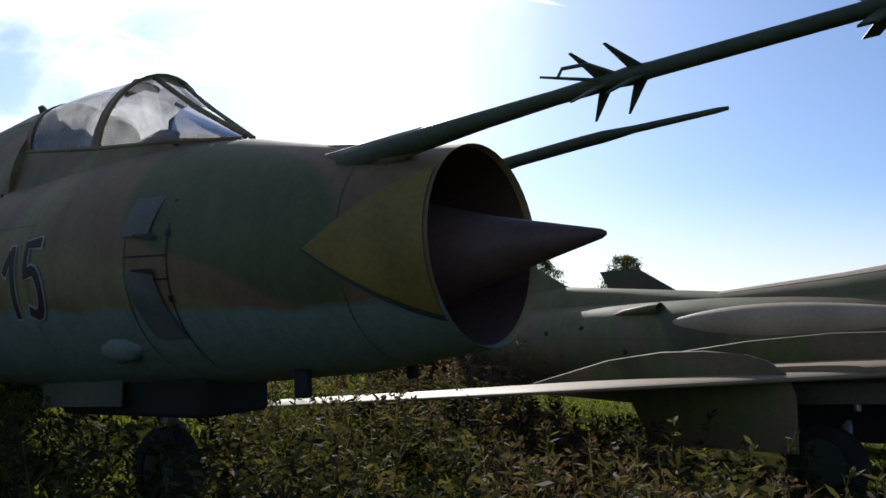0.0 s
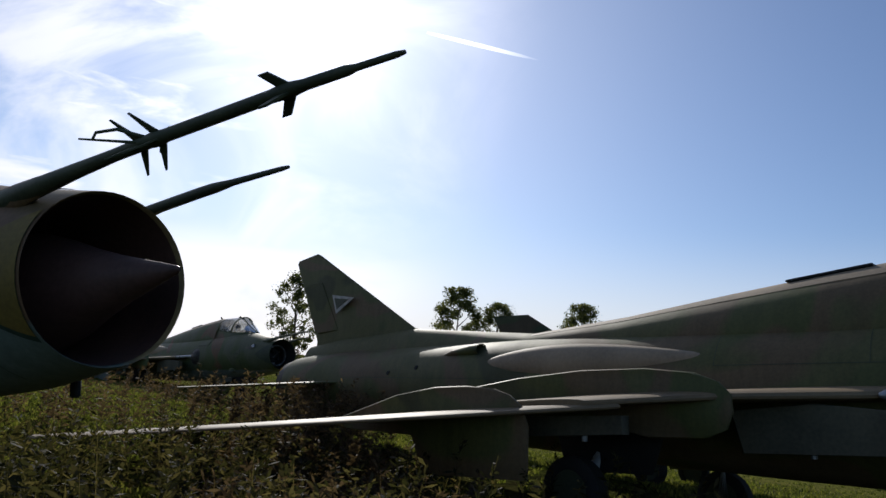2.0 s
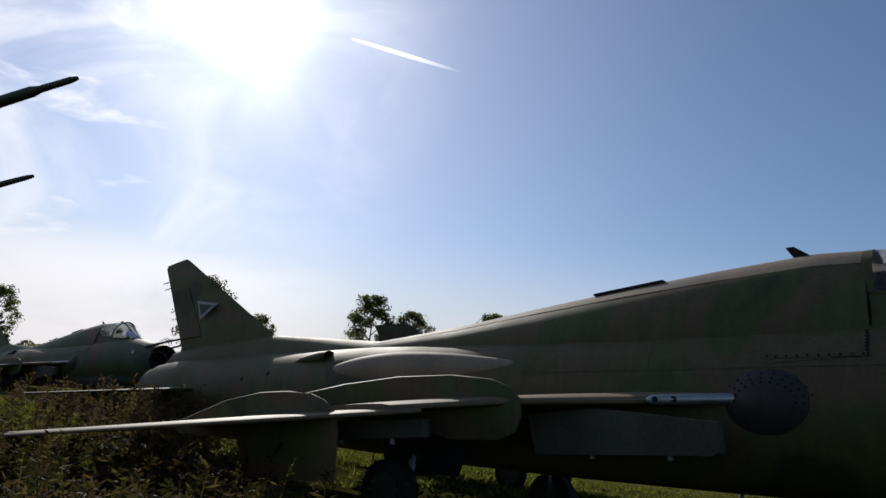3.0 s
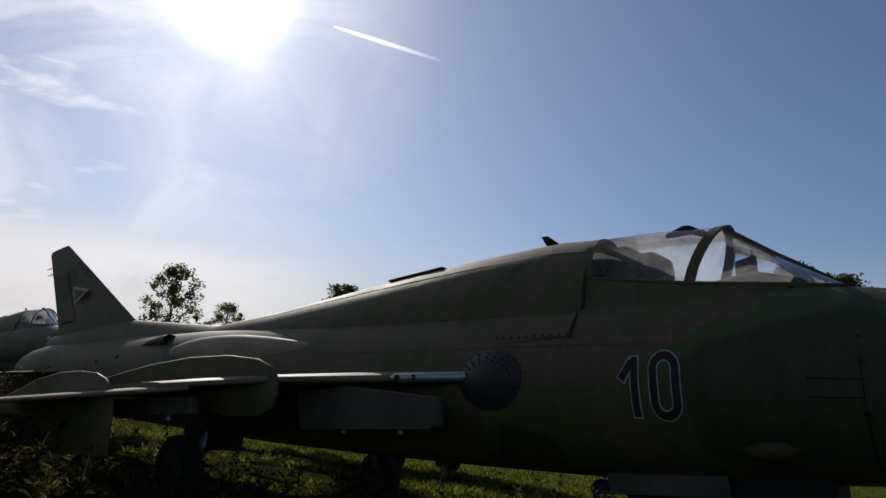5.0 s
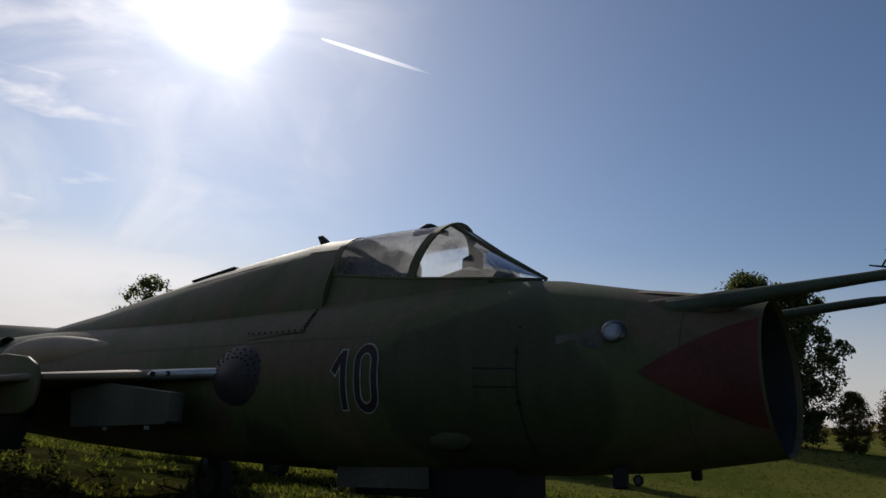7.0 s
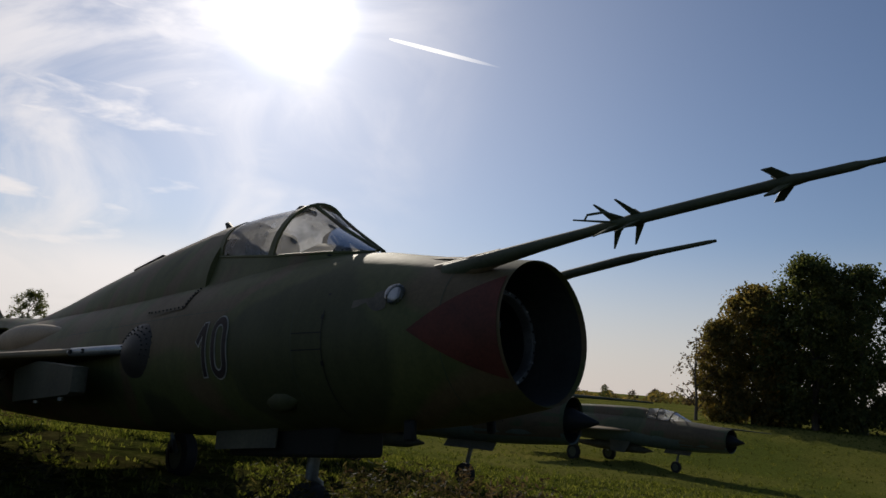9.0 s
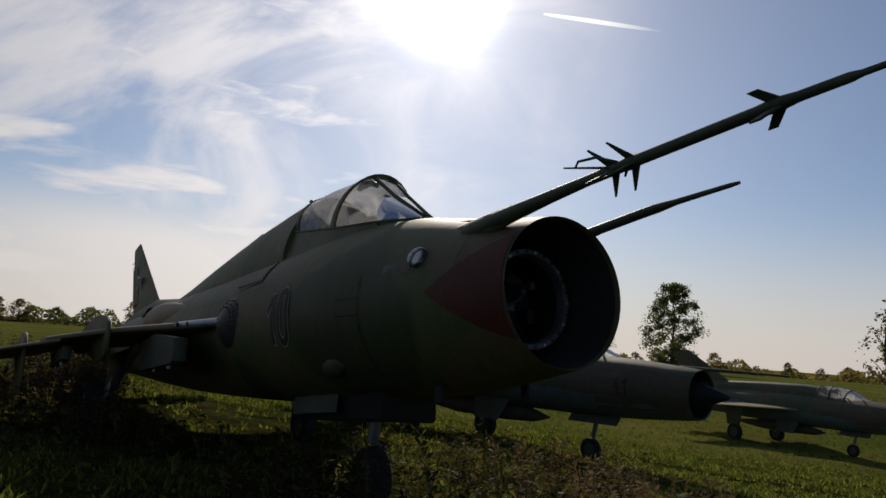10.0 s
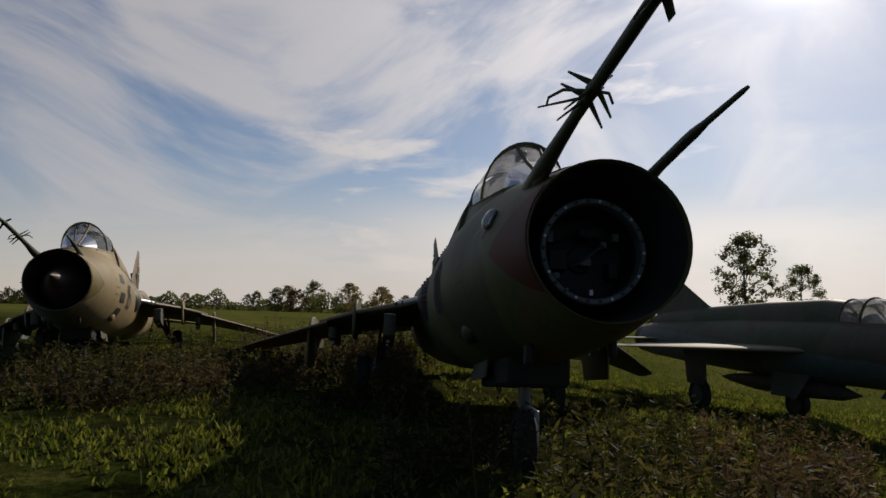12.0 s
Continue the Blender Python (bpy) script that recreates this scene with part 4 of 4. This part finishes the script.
def delta_hull(x):
    return 0.0, float(np.interp(-x, [-v for v in GX], GR))


def build_delta(m, number, label):
    jet = thing("delta_fighter", m, label, "aircraft", "parked delta-wing fighters")
    xs = [0, -0.03, -0.06] + [-0.5 - 0.5 * i for i in range(24)]
    rings = [ring(-0.5, 0, 0.43, 0.43, 0.43, 40), ring(-0.02, 0, 0.465, 0.465, 0.465, 40)] + [ring(x, 0, delta_hull(x)[1], delta_hull(x)[1], delta_hull(x)[1], 40) for x in xs]
    part("fuselage", loft(rings), M_MIG, jet, angle=55)
    part("intake_duct", loft([ring(x, 0, r, r, r, 32) for x, r in ((-0.04, 0.46), (-0.5, 0.425), (-1.6, 0.41))], False, True), M_DARK, jet)
    part("shock_cone", loft([ring(x, 0, r, r, r, 32) for x, r in ((-0.8, 0.27), (-0.05, 0.26), (0.55, 0.035), (0.57, 0.01))], True, True), M_DARK, jet, "dark intake cone")
    part("exhaust_nozzle", loft([ring(x, 0, r, r, r, 32) for x, r in ((-11.9, 0.45), (-12.4, 0.41), (-12.4, 0.37), (-11.4, 0.35))], False, True), M_DARK, jet)
    rings = []
    for x, t, w in ((-3.9, 1.02, 0.30), (-4.6, 1.08, 0.32), (-6.5, 1.04, 0.30), (-8.5, 0.96, 0.26), (-10.5, 0.86, 0.2), (-11.8, 0.7, 0.12)):
        rings.append([(x, w * math.cos(2 * math.pi * k / 28), 0.45 + (t - 0.45) * max(-0.2, math.sin(2 * math.pi * k / 28))) for k in range(28)])
    part("spine", loft(rings, True, True), M_MIG, jet)
    part("tail_fin", fin_surface([((-8.1, 0, 0.72), (-11.7, 0, 0.62), 0.09), ((-9.0, 0, 0.98), (-11.8, 0, 0.9), 0.06), ((-11.55, 0, 2.30), (-12.75, 0, 2.22), 0.022)]), M_MIG, jet)
    for s in (-1, 1):
        part("delta_wing", airfoil_surface([((-4.3, s * 0.5, -0.02), (-9.2, s * 0.5, -0.02), 0.12), ((-8.75, s * 3.5, -0.14), (-9.35, s * 3.55, -0.14), 0.025)]), M_WINGTOP, jet)
        part("tailplane", airfoil_surface([((-10.6, s * 0.4, 0.02), (-12.2, s * 0.4, 0.02), 0.05), ((-12.3, s * 1.85, -0.02), (-12.9, s * 1.85, -0.02), 0.02)]), M_WINGTOP, jet)
        part("nose_flash", loft([[(x, s * 0.003 + s * (delta_hull(x)[1] + 0.005) * math.cos(a), (delta_hull(x)[1] + 0.005) * math.sin(a)) for a in (-0.75, -0.4, 0.0, 0.4, 0.75)] for x in (-0.08, -0.7, -1.4, -2.1)]), M_TANPANEL, jet)
        foot = drop_to_ground(m, -7.3, s * 1.35, 0)
        hub = foot + Vector((0, 0, 0.36))
        part("main_leg", tube([(-7.1, s * 1.4, -0.08, 0.08), (*(hub + Vector((0, -s * 0.12, 0.1))), 0.06), (*hub, 0.05)], 10), M_DULL, jet)
        build_wheel(jet, hub, 0.38, 0.2, M_GREEN)
        part("main_gear_door", slab([(-6.7, s * 1.55, -0.15), (-7.7, s * 1.55, -0.15), (-7.6, s * 1.5, -0.95), (-6.9, s * 1.5, -0.95)], 0.03, (0, 1, 0)), M_DOOR, jet)
        part("belly_door", slab([(-4.7, s * 0.42, -0.52), (-5.9, s * 0.42, -0.52), (-5.7, s * 0.62, -1.02), (-4.9, s * 0.62, -1.02)], 0.025, (0, 1, 0.3)), M_DOOR, jet)
    foot = drop_to_ground(m, -2.6, 0, -0.5)
    hub = foot + Vector((0, 0, 0.26))
    part("nose_leg", tube([(-2.4, 0, -0.5, 0.06), (*(hub + Vector((0, 0.08, 0.3))), 0.05), (*(hub + Vector((0, 0.08, 0))), 0.035)], 10), M_DULL, jet)
    build_wheel(jet, hub, 0.25, 0.14, M_GREEN)
    part("nose_gear_door", slab([(-1.7, -0.2, -0.62), (-3.0, -0.2, -0.64), (-3.0, -0.34, -0.8), (-1.7, -0.34, -0.78)], 0.025, (0, 1, 0.6)), M_DOOR, jet)
    part("belly_tank", loft([ring(x, -0.85, r, r, r, 20) for x, r in ((-3.8, 0.02), (-4.3, 0.15), (-5.2, 0.2), (-7.0, 0.2), (-8.0, 0.1), (-8.4, 0.02))], True, True), M_DOOR, jet)

    def arch(x, w, z, t, n=14):
        return [(x + 0.12 * math.sin(a) * (1 if x > -3 else 0), w * math.cos(a), z + (t - z) * math.sin(a)) for a in (math.pi * k / (n - 1) for k in range(n))]

    def skin(a, b):
        bm = bmesh.new()
        r0, r1 = [bm.verts.new(p) for p in a], [bm.verts.new(p) for p in b]
        for i in range(len(a) - 1):
            bm.faces.new((r0[i], r0[i + 1], r1[i + 1], r1[i]))
        return bm

    arches = [arch(-1.95, 0.1, 0.56, 0.62), arch(-2.75, 0.36, 0.58, 0.98), arch(-3.4, 0.38, 0.6, 1.08), arch(-3.95, 0.36, 0.62, 1.06)]
    for a, b in zip(arches, arches[1:]):
        part("canopy_pane", skin(a, b), M_GLASS, jet, "hazed acrylic canopy pane").visible_shadow = False
    for a in arches[1:]:
        part("canopy_bow", tube([(*Vector(p), 0.025) for p in a], 8), M_MIG, jet)
    part("ejection_seat", loft([ring(-3.6, 0.75, 0.17, 0.2, 0.2, 14, 3), ring(-3.35, 0.78, 0.17, 0.2, 0.2, 14, 3)], True, True), M_SEAT, jet)
    part("pitot_boom", tube([(-0.6, 0.18, 0.50, 0.05), (0.2, 0.18, 0.50, 0.035), (1.6, 0.18, 0.48, 0.018)], 10), M_OLIVE, jet)
    if number:
        hull_number(number, -1.45, 0.05, 0.46, -0.02, 0.012, M_NUMBER, jet, "number", 0.7, -1, delta_hull, "worn dark side number")
    return jet


M_TANPANEL = plain("tan_nose_paint", (0.085, 0.066, 0.040), 0.6, 0, 3, 0.4)
build_delta(craft_pose(14.1, 14.35, 0.98, -35, 0.3), "41", "abandoned grey-green delta-wing jet with side number 41")
build_delta(craft_pose(23.2, 30.0, -0.02, -50, 0), None, "abandoned delta-wing jet on the far side of the field")


# ---- trees ----
def foliage(name, centres, radii, count, size, mat, parent, seed, flat=0.75):
    """Many small leaf blades gathered in clumps."""
    r = np.random.default_rng(seed)
    k = len(centres)
    pick = r.integers(0, k, count)
    d = r.normal(size=(count, 3))
    d /= np.linalg.norm(d, axis=1)[:, None]
    rad = np.asarray(radii)[pick] * r.random(count) ** 0.45
    p = np.asarray(centres)[pick] + d * rad[:, None] * (1, 1, flat)
    u = r.normal(size=(count, 3))
    u /= np.linalg.norm(u, axis=1)[:, None]
    v = np.cross(u, r.normal(size=(count, 3)))
    v /= np.linalg.norm(v, axis=1)[:, None]
    s = size * (0.6 + 0.8 * r.random(count))[:, None]
    verts = np.stack([p - u * s, p + v * s * 0.55, p + u * s, p - v * s * 0.55], 1).reshape(-1, 3)
    me = bpy.data.meshes.new(name)
    me.from_pydata(verts.tolist(), [], np.arange(4 * count).reshape(-1, 4).tolist())
    me.materials.append(mat)
    ob = new(name, me)
    ob.parent = parent
    return ob


def build_tree(m, height, width, mat, label, seed, count, size, bare=0.12, group="", category="tree", clumps=22, fat=1.0):
    r = random.Random(seed)
    t = thing("tree", m, label, category, group)
    bm = tube([(0, 0, -0.3, height * 0.022), (height * 0.01, 0, height * 0.25, height * 0.016), (-height * 0.012, height * 0.01, height * 0.55, height * 0.010), (0, 0, height * 0.9, height * 0.002)], 9)
    part("trunk", bm, M_BARK, t)
    centres, radii = [], []
    for i in range(clumps):
        f = bare + (1 - bare) * (i + 0.5) / clumps
        a = i * 2.4 + r.random()
        reach = width * 0.5 * math.sin(math.pi * min(1, 0.12 + 0.86 * (f - bare) / (1 - bare))) ** 0.7 * (0.55 + 0.5 * r.random())
        c = (reach * math.cos(a), reach * math.sin(a), height * min(0.98, f + 0.04))
        if i * 11 % clumps < 11:
            part("limb", tube([(0, 0, height * max(0.1, f - 0.16), height * 0.008), (c[0] * 0.5, c[1] * 0.5, height * (f - 0.05), height * 0.005), (*c, height * 0.0015)], 6), M_BARK, t)
        centres.append(c)
        radii.append(fat * width * (0.13 + 0.10 * r.random()))
        for _ in range(2):
            centres.append((c[0] * (0.5 + 0.7 * r.random()), c[1] * (0.5 + 0.7 * r.random()), c[2] + height * r.uniform(-0.05, 0.05)))
            radii.append(fat * width * (0.07 + 0.07 * r.random()))
    foliage("crown", centres, radii, count, size, mat, t, seed)
    return t


def stand(x, y, turn=0.0, scale=1.0):
    return pose(x, y, float(ground_z(x, y)), 0, 0, turn) @ Matrix.Scale(scale, 4)


# lone trees behind the parked aircraft
lone = build_tree(stand(-36.6, 143.9), 18.0, 12, M_LEAF, "loose-crowned tree with thinning leaves on the field's edge", 11, 5600, 0.27, 0.15, "trees on the field's edge", clumps=34, fat=0.85)
pair = build_tree(stand(-4.5, 160), 19.0, 13, M_LEAF, "full dark green tree on the field's edge", 12, 13000, 0.25, 0.03, "trees on the field's edge", clumps=46, fat=0.95)
copy_thing(pair, stand(4.2, 160, 80, 0.86))
copy_thing(pair, stand(21.3, 149.4, 200, 0.86))
copy_thing(lone, stand(-23.5, 134, 130, 0.62))
copy_thing(lone, stand(-74, 140, 60, 0.7))
# tree line along the far side of the field
kinds = [build_tree(stand(-205, 168), 11, 9, M_LEAF, "dark tree in the hedgerow beyond the field", 21, 2600, 0.30, 0.0, "hedgerow trees", clumps=34),
         build_tree(stand(-189, 172), 10.5, 10, M_AUTUMN, "yellowing tree in the hedgerow beyond the field", 22, 2600, 0.30, 0.0, "hedgerow trees", clumps=34),
         build_tree(stand(-176, 178), 7, 9, M_BRUSH, "brown leafless bush in the hedgerow", 23, 900, 0.38, 0.02, "hedgerow trees")]
rr = random.Random(5)
for k in range(84):
    a = radians(18 + 88 * k / 84 + rr.uniform(-0.4, 0.4))
    d = 250 + rr.uniform(-18, 18)
    s = rr.choice((0.35, 0.42, 0.5, 0.5, 0.6, 0.65, 0.9))
    copy_thing(kinds[rr.choice((0, 0, 1, 2, 2))], stand(14 - d * math.sin(a), d * math.cos(a), rr.uniform(0, 360), s * rr.uniform(0.9, 1.1)))
for k in range(26):
    a = radians(-38 + 54 * k / 26 + rr.uniform(-0.5, 0.5))
    d = 190 + rr.uniform(-12, 12)
    copy_thing(kinds[rr.choice((0, 1, 2, 2))], stand(12 - d * math.sin(a), d * math.cos(a), rr.uniform(0, 360), rr.choice((0.3, 0.35, 0.45))))


def hedge(name, a0, a1, dist, tall, count, mat, label, seed):
    """A continuous dark strip of bushes far across the field."""
    r = np.random.default_rng(seed)
    a = np.radians(a0 + (a1 - a0) * r.random(count))
    top = tall * (0.55 + 0.25 * np.sin(a * 37) + 0.25 * np.sin(a * 91 + 1) + 0.15 * np.sin(a * 213))
    d = dist + r.normal(size=count) * 4
    p = np.stack([13 - d * np.sin(a), d * np.cos(a), np.maximum(0.4, top) * r.random(count) ** 0.8], 1)
    u, v = r.normal(size=(count, 3)), r.normal(size=(count, 3))
    u, v = u / np.linalg.norm(u, axis=1)[:, None] * 0.5, v / np.linalg.norm(v, axis=1)[:, None] * 0.34
    verts = np.stack([p - u, p + v, p + u, p - v], 1).reshape(-1, 3)
    me = bpy.data.meshes.new(name)
    me.from_pydata(verts.tolist(), [], np.arange(4 * count).reshape(-1, 4).tolist())
    me.materials.append(mat)
    tagged(new(name, me), label, "hedge", kind="stuff")


hedge("hedge", 14, 112, 256, 6.5, 26000, M_LEAF, "long dark hedge beyond the field", 51)
hedge("hedge", -40, 14, 196, 3.2, 9000, M_AUTUMN, "low yellowing hedge beyond the aircraft", 52)
# tall grove to the east
grove = build_tree(stand(38.0, 53.4), 12.4, 6.6, M_LEAF, "tall green poplar in a dense grove", 31, 20000, 0.15, 0.0, "grove trees", clumps=70, fat=1.0)
mixed = build_tree(stand(34.8, 56.5), 10.4, 6.2, M_AUTUMN, "tall yellowing poplar in a dense grove", 32, 18000, 0.15, 0.0, "grove trees", clumps=70, fat=1.0)
for src, x, y, turn, s in ((grove, 40.6, 51.6, 70, 0.93), (mixed, 36.5, 58.5, 130, 0.98), (mixed, 32.4, 57, 40, 0.74), (grove, 40.5, 57, 250, 0.95), (mixed, 44, 50, 150, 0.40), (mixed, 46.5, 48.5, 10, 0.46), (mixed, 49.5, 47, 200, 0.42), (mixed, 53, 45, 300, 0.5), (mixed, 57, 42, 90, 0.55)):
    copy_thing(src, stand(x, y, turn, s))
build_tree(stand(30.2, 56), 6.5, 3.5, M_BRUSH, "nearly bare tree beside the grove", 33, 260, 0.14, 0.15, "grove trees")


# ---- grass and weeds ----
def scatter_blades(name, px, py, hmin, hmax, width, mat, label, seed, lean=0.5, category="grass"):
    r = np.random.default_rng(seed)
    n = len(px)
    pz = ground_z(px, py) - 0.01
    h = hmin + (hmax - hmin) * r.random(n) ** 1.8
    a = r.random(n) * 6.283
    b = a + r.normal(size=n) * 0.8
    ln = lean * h * r.random(n)
    wx, wy = np.cos(a) * width * (0.6 + 0.8 * r.random(n)), np.sin(a) * width
    base = np.stack([px, py, pz], 1)
    mid = base + np.stack([np.cos(b) * ln * 0.35, np.sin(b) * ln * 0.35, h * 0.6], 1)
    tip = base + np.stack([np.cos(b) * ln, np.sin(b) * ln, h], 1)
    w = np.stack([wx, wy, np.zeros(n)], 1)
    verts = np.stack([base - w, base + w, mid + w * 0.7, mid - w * 0.7, tip], 1).reshape(-1, 3)
    i = np.arange(n)[:, None] * 5
    faces = (i + np.array([[0, 1, 2, 3]])).tolist() + (i + np.array([[3, 2, 4]])).tolist()
    me = bpy.data.meshes.new(name)
    me.from_pydata(verts.tolist(), [], faces)
    me.materials.append(mat)
    return tagged(new(name, me), label, category, kind="stuff")


rg = np.random.default_rng(3)
tx, ty = rg.uniform(-9, 24, 36000), -1.5 + 27 * rg.random(36000) ** 1.5
thick = np.sin(tx * 1.1 + 2 * np.sin(ty * 0.8)) + np.sin(ty * 1.4 + 1.5 * np.sin(tx * 0.9)) + rg.normal(size=36000) * 0.7
tx, ty = tx[thick > -1.0], ty[thick > -1.0]
tx = np.concatenate([tx, rg.uniform(-30, 44, 9000), rg.uniform(-12, 26, 7000)])
ty = np.concatenate([ty, rg.uniform(14, 58, 9000), rg.uniform(-12, 0, 7000)])
# grass thinned under hull and wings of the cone-less jet to deepen the shade
jet_inv = fighter_b.inverted()
lx = jet_inv[0][0] * tx + jet_inv[0][1] * ty + jet_inv[0][3]
ly = jet_inv[1][0] * tx + jet_inv[1][1] * ty + jet_inv[1][3]
bare = (lx < -0.5) & (lx > -15) & (np.abs(ly) < 1.0 + np.clip(-lx - 4.5, 0, 9) * 0.5) & (rg.random(len(tx)) < 0.85)
tx, ty = tx[~bare], ty[~bare]
gx = np.repeat(tx, 9) + rg.normal(size=9 * len(tx)) * 0.05
gy = np.repeat(ty, 9) + rg.normal(size=9 * len(tx)) * 0.05
scatter_blades("grass", gx, gy, 0.04, 0.145, 0.018, M_GRASS, "uneven tufts of green field grass", 4, 1.1)


def weed_patch(spots, per, hmin, hmax, mat, label, seed, category="weeds"):
    """Branching dry stalks with small leaves, in one sheet of plants."""
    r = np.random.default_rng(seed)
    vs, fs = [], []
    for x, y, spread, k in spots:
        for _ in range(k):
            px, py = x + r.normal() * spread, y + r.normal() * spread
            z = float(ground_z(px, py)) - 0.02
            h = r.uniform(hmin, hmax)
            lx, ly = r.normal() * 0.16 * h, r.normal() * 0.16 * h
            for j in range(per):
                f = 0.12 + 0.88 * r.random()
                c = np.array([px + lx * f, py + ly * f, z + h * f])
                d = r.normal(size=3) * (1, 1, 0.5) + (0, 0, 0.45)
                d = d / np.linalg.norm(d) * r.uniform(0.06, 0.22) * (1.15 - f * 0.6)
                w = np.cross(d, r.normal(size=3))
                w = w / np.linalg.norm(w) * r.uniform(0.006, 0.020)
                i = len(vs)
                vs += [c - w * 0.3, c + d * 0.6 + w, c + d, c + d * 0.6 - w]
                fs.append((i, i + 1, i + 2, i + 3))
            i = len(vs)
            a = r.random() * 3.14
            w = np.array([math.cos(a), math.sin(a), 0]) * 0.006
            b0, b1 = np.array([px, py, z]), np.array([px + lx, py + ly, z + h])
            vs += [b0 - w, b0 + w, b1 + w * 0.3, b1 - w * 0.3]
            fs.append((i, i + 1, i + 2, i + 3))
    me = bpy.data.meshes.new("weeds")
    me.from_pydata([tuple(map(float, v)) for v in vs], [], fs)
    me.materials.append(mat)
    return tagged(new("weeds", me), label, category, kind="stuff")


def at_b(x, y):
    p = fighter_b @ Vector((x, y, 0))
    return p.x, p.y


def at_a(x, y):
    p = fighter_a @ Vector((x, y, 0))
    return p.x, p.y


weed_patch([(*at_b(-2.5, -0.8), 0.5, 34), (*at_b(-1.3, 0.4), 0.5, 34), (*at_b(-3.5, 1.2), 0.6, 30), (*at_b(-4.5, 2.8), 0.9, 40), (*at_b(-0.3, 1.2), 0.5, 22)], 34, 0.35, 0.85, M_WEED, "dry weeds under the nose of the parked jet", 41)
weed_patch([(*at_b(-13.5, -1.7), 0.6, 50), (*at_b(-14.6, -1.4), 0.5, 60), (*at_b(-15.8, -1.2), 0.6, 60), (*at_b(-17.0, -2.2), 1.0, 50), (*at_b(-17.5, -5), 1.2, 40)], 44, 0.6, 1.3, M_BRUSH, "brown brushwood round the tail of the parked jet", 42)
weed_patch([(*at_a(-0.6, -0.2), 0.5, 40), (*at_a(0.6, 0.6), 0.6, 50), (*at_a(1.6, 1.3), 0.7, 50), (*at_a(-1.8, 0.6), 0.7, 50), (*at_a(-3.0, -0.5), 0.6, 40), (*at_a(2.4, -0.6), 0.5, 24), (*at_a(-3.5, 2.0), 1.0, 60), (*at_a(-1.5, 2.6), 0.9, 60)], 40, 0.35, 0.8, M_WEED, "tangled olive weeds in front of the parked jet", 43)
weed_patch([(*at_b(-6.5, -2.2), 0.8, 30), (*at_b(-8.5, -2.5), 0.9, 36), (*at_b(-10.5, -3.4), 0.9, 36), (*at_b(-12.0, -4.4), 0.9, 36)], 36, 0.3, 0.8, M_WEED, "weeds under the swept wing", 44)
weed_patch([(*at_b(-0.8, 1.9), 0.55, 40), (*at_b(-2.2, 2.6), 0.6, 40), (*at_b(-3.6, 3.4), 0.7, 36)], 40, 0.35, 0.75, M_BRUSH, "rusty brown weeds beside the parked jet", 46)
weed_patch([(*at_a(0.9, 1.7), 0.5, 50), (*at_a(-0.3, 2.9), 0.7, 60), (*at_a(-1.8, 4.0), 0.8, 60), (*at_a(2.0, 0.9), 0.45, 36), (*at_a(-3.4, 5.2), 0.9, 60)], 34, 0.25, 0.6, M_BRUSH, "brown scrub heaped beside the brown jet's nose", 47)
weed_patch([(-3.5, 22.5, 1.6, 60), (0.0, 20.0, 1.4, 40), (-6, 25, 2.0, 60)], 30, 0.5, 1.0, M_BRUSH, "dry brushwood in front of the far jet", 45)


# ---- condensation trail, far up in the sky ----
TRAIL_HEAD, TRAIL_TAIL = (-0.118, 0.889, 0.4425), (0.034, 0.907, 0.4195)


def build_trail():
    m, N, L, b = material("condensation_trail", 1.0)
    em = N.new("ShaderNodeEmission")
    em.inputs["Color"].default_value, em.inputs["Strength"].default_value = (1, 0.98, 0.97, 1), 2.4
    tr = N.new("ShaderNodeBsdfTransparent")
    mx = N.new("ShaderNodeMixShader")
    uv = N.new("ShaderNodeTexCoord").outputs["Generated"]
    sep = N.new("ShaderNodeSeparateXYZ")
    L.new(uv, sep.inputs[0])
    fade = ramp_node(N, L, sep.outputs["X"], ((0.0, (0.95,) * 3), (0.45, (0.75,) * 3), (1.0, (0.0,) * 3)))
    L.new(fade, mx.inputs["Fac"])
    L.new(tr.outputs[0], mx.inputs[1])
    L.new(em.outputs[0], mx.inputs[2])
    L.new(mx.outputs[0], N["Material Output"].inputs["Surface"])
    head, tail = Vector(TRAIL_HEAD).normalized() * 4000, Vector(TRAIL_TAIL).normalized() * 4000
    side = head.cross(tail).normalized()
    bm = bmesh.new()
    rows = []
    for i in range(25):
        f = i / 24
        p = head.lerp(tail, f)
        w = 4.0 + 7.0 * math.sin(math.pi * min(1, f * 1.1)) ** 0.5
        rows.append([bm.verts.new(p + side * (w * s)) for s in (-1, 0, 1)])
    for a, b2 in zip(rows, rows[1:]):
        for i in range(2):
            bm.faces.new((a[i], a[i + 1], b2[i + 1], b2[i]))
    ob = part("condensation_trail", bm, m, None, "thin white condensation trail in the blue sky")
    tagged(ob, "", "sky", kind="structure")
    ob.visible_shadow = False


build_trail()
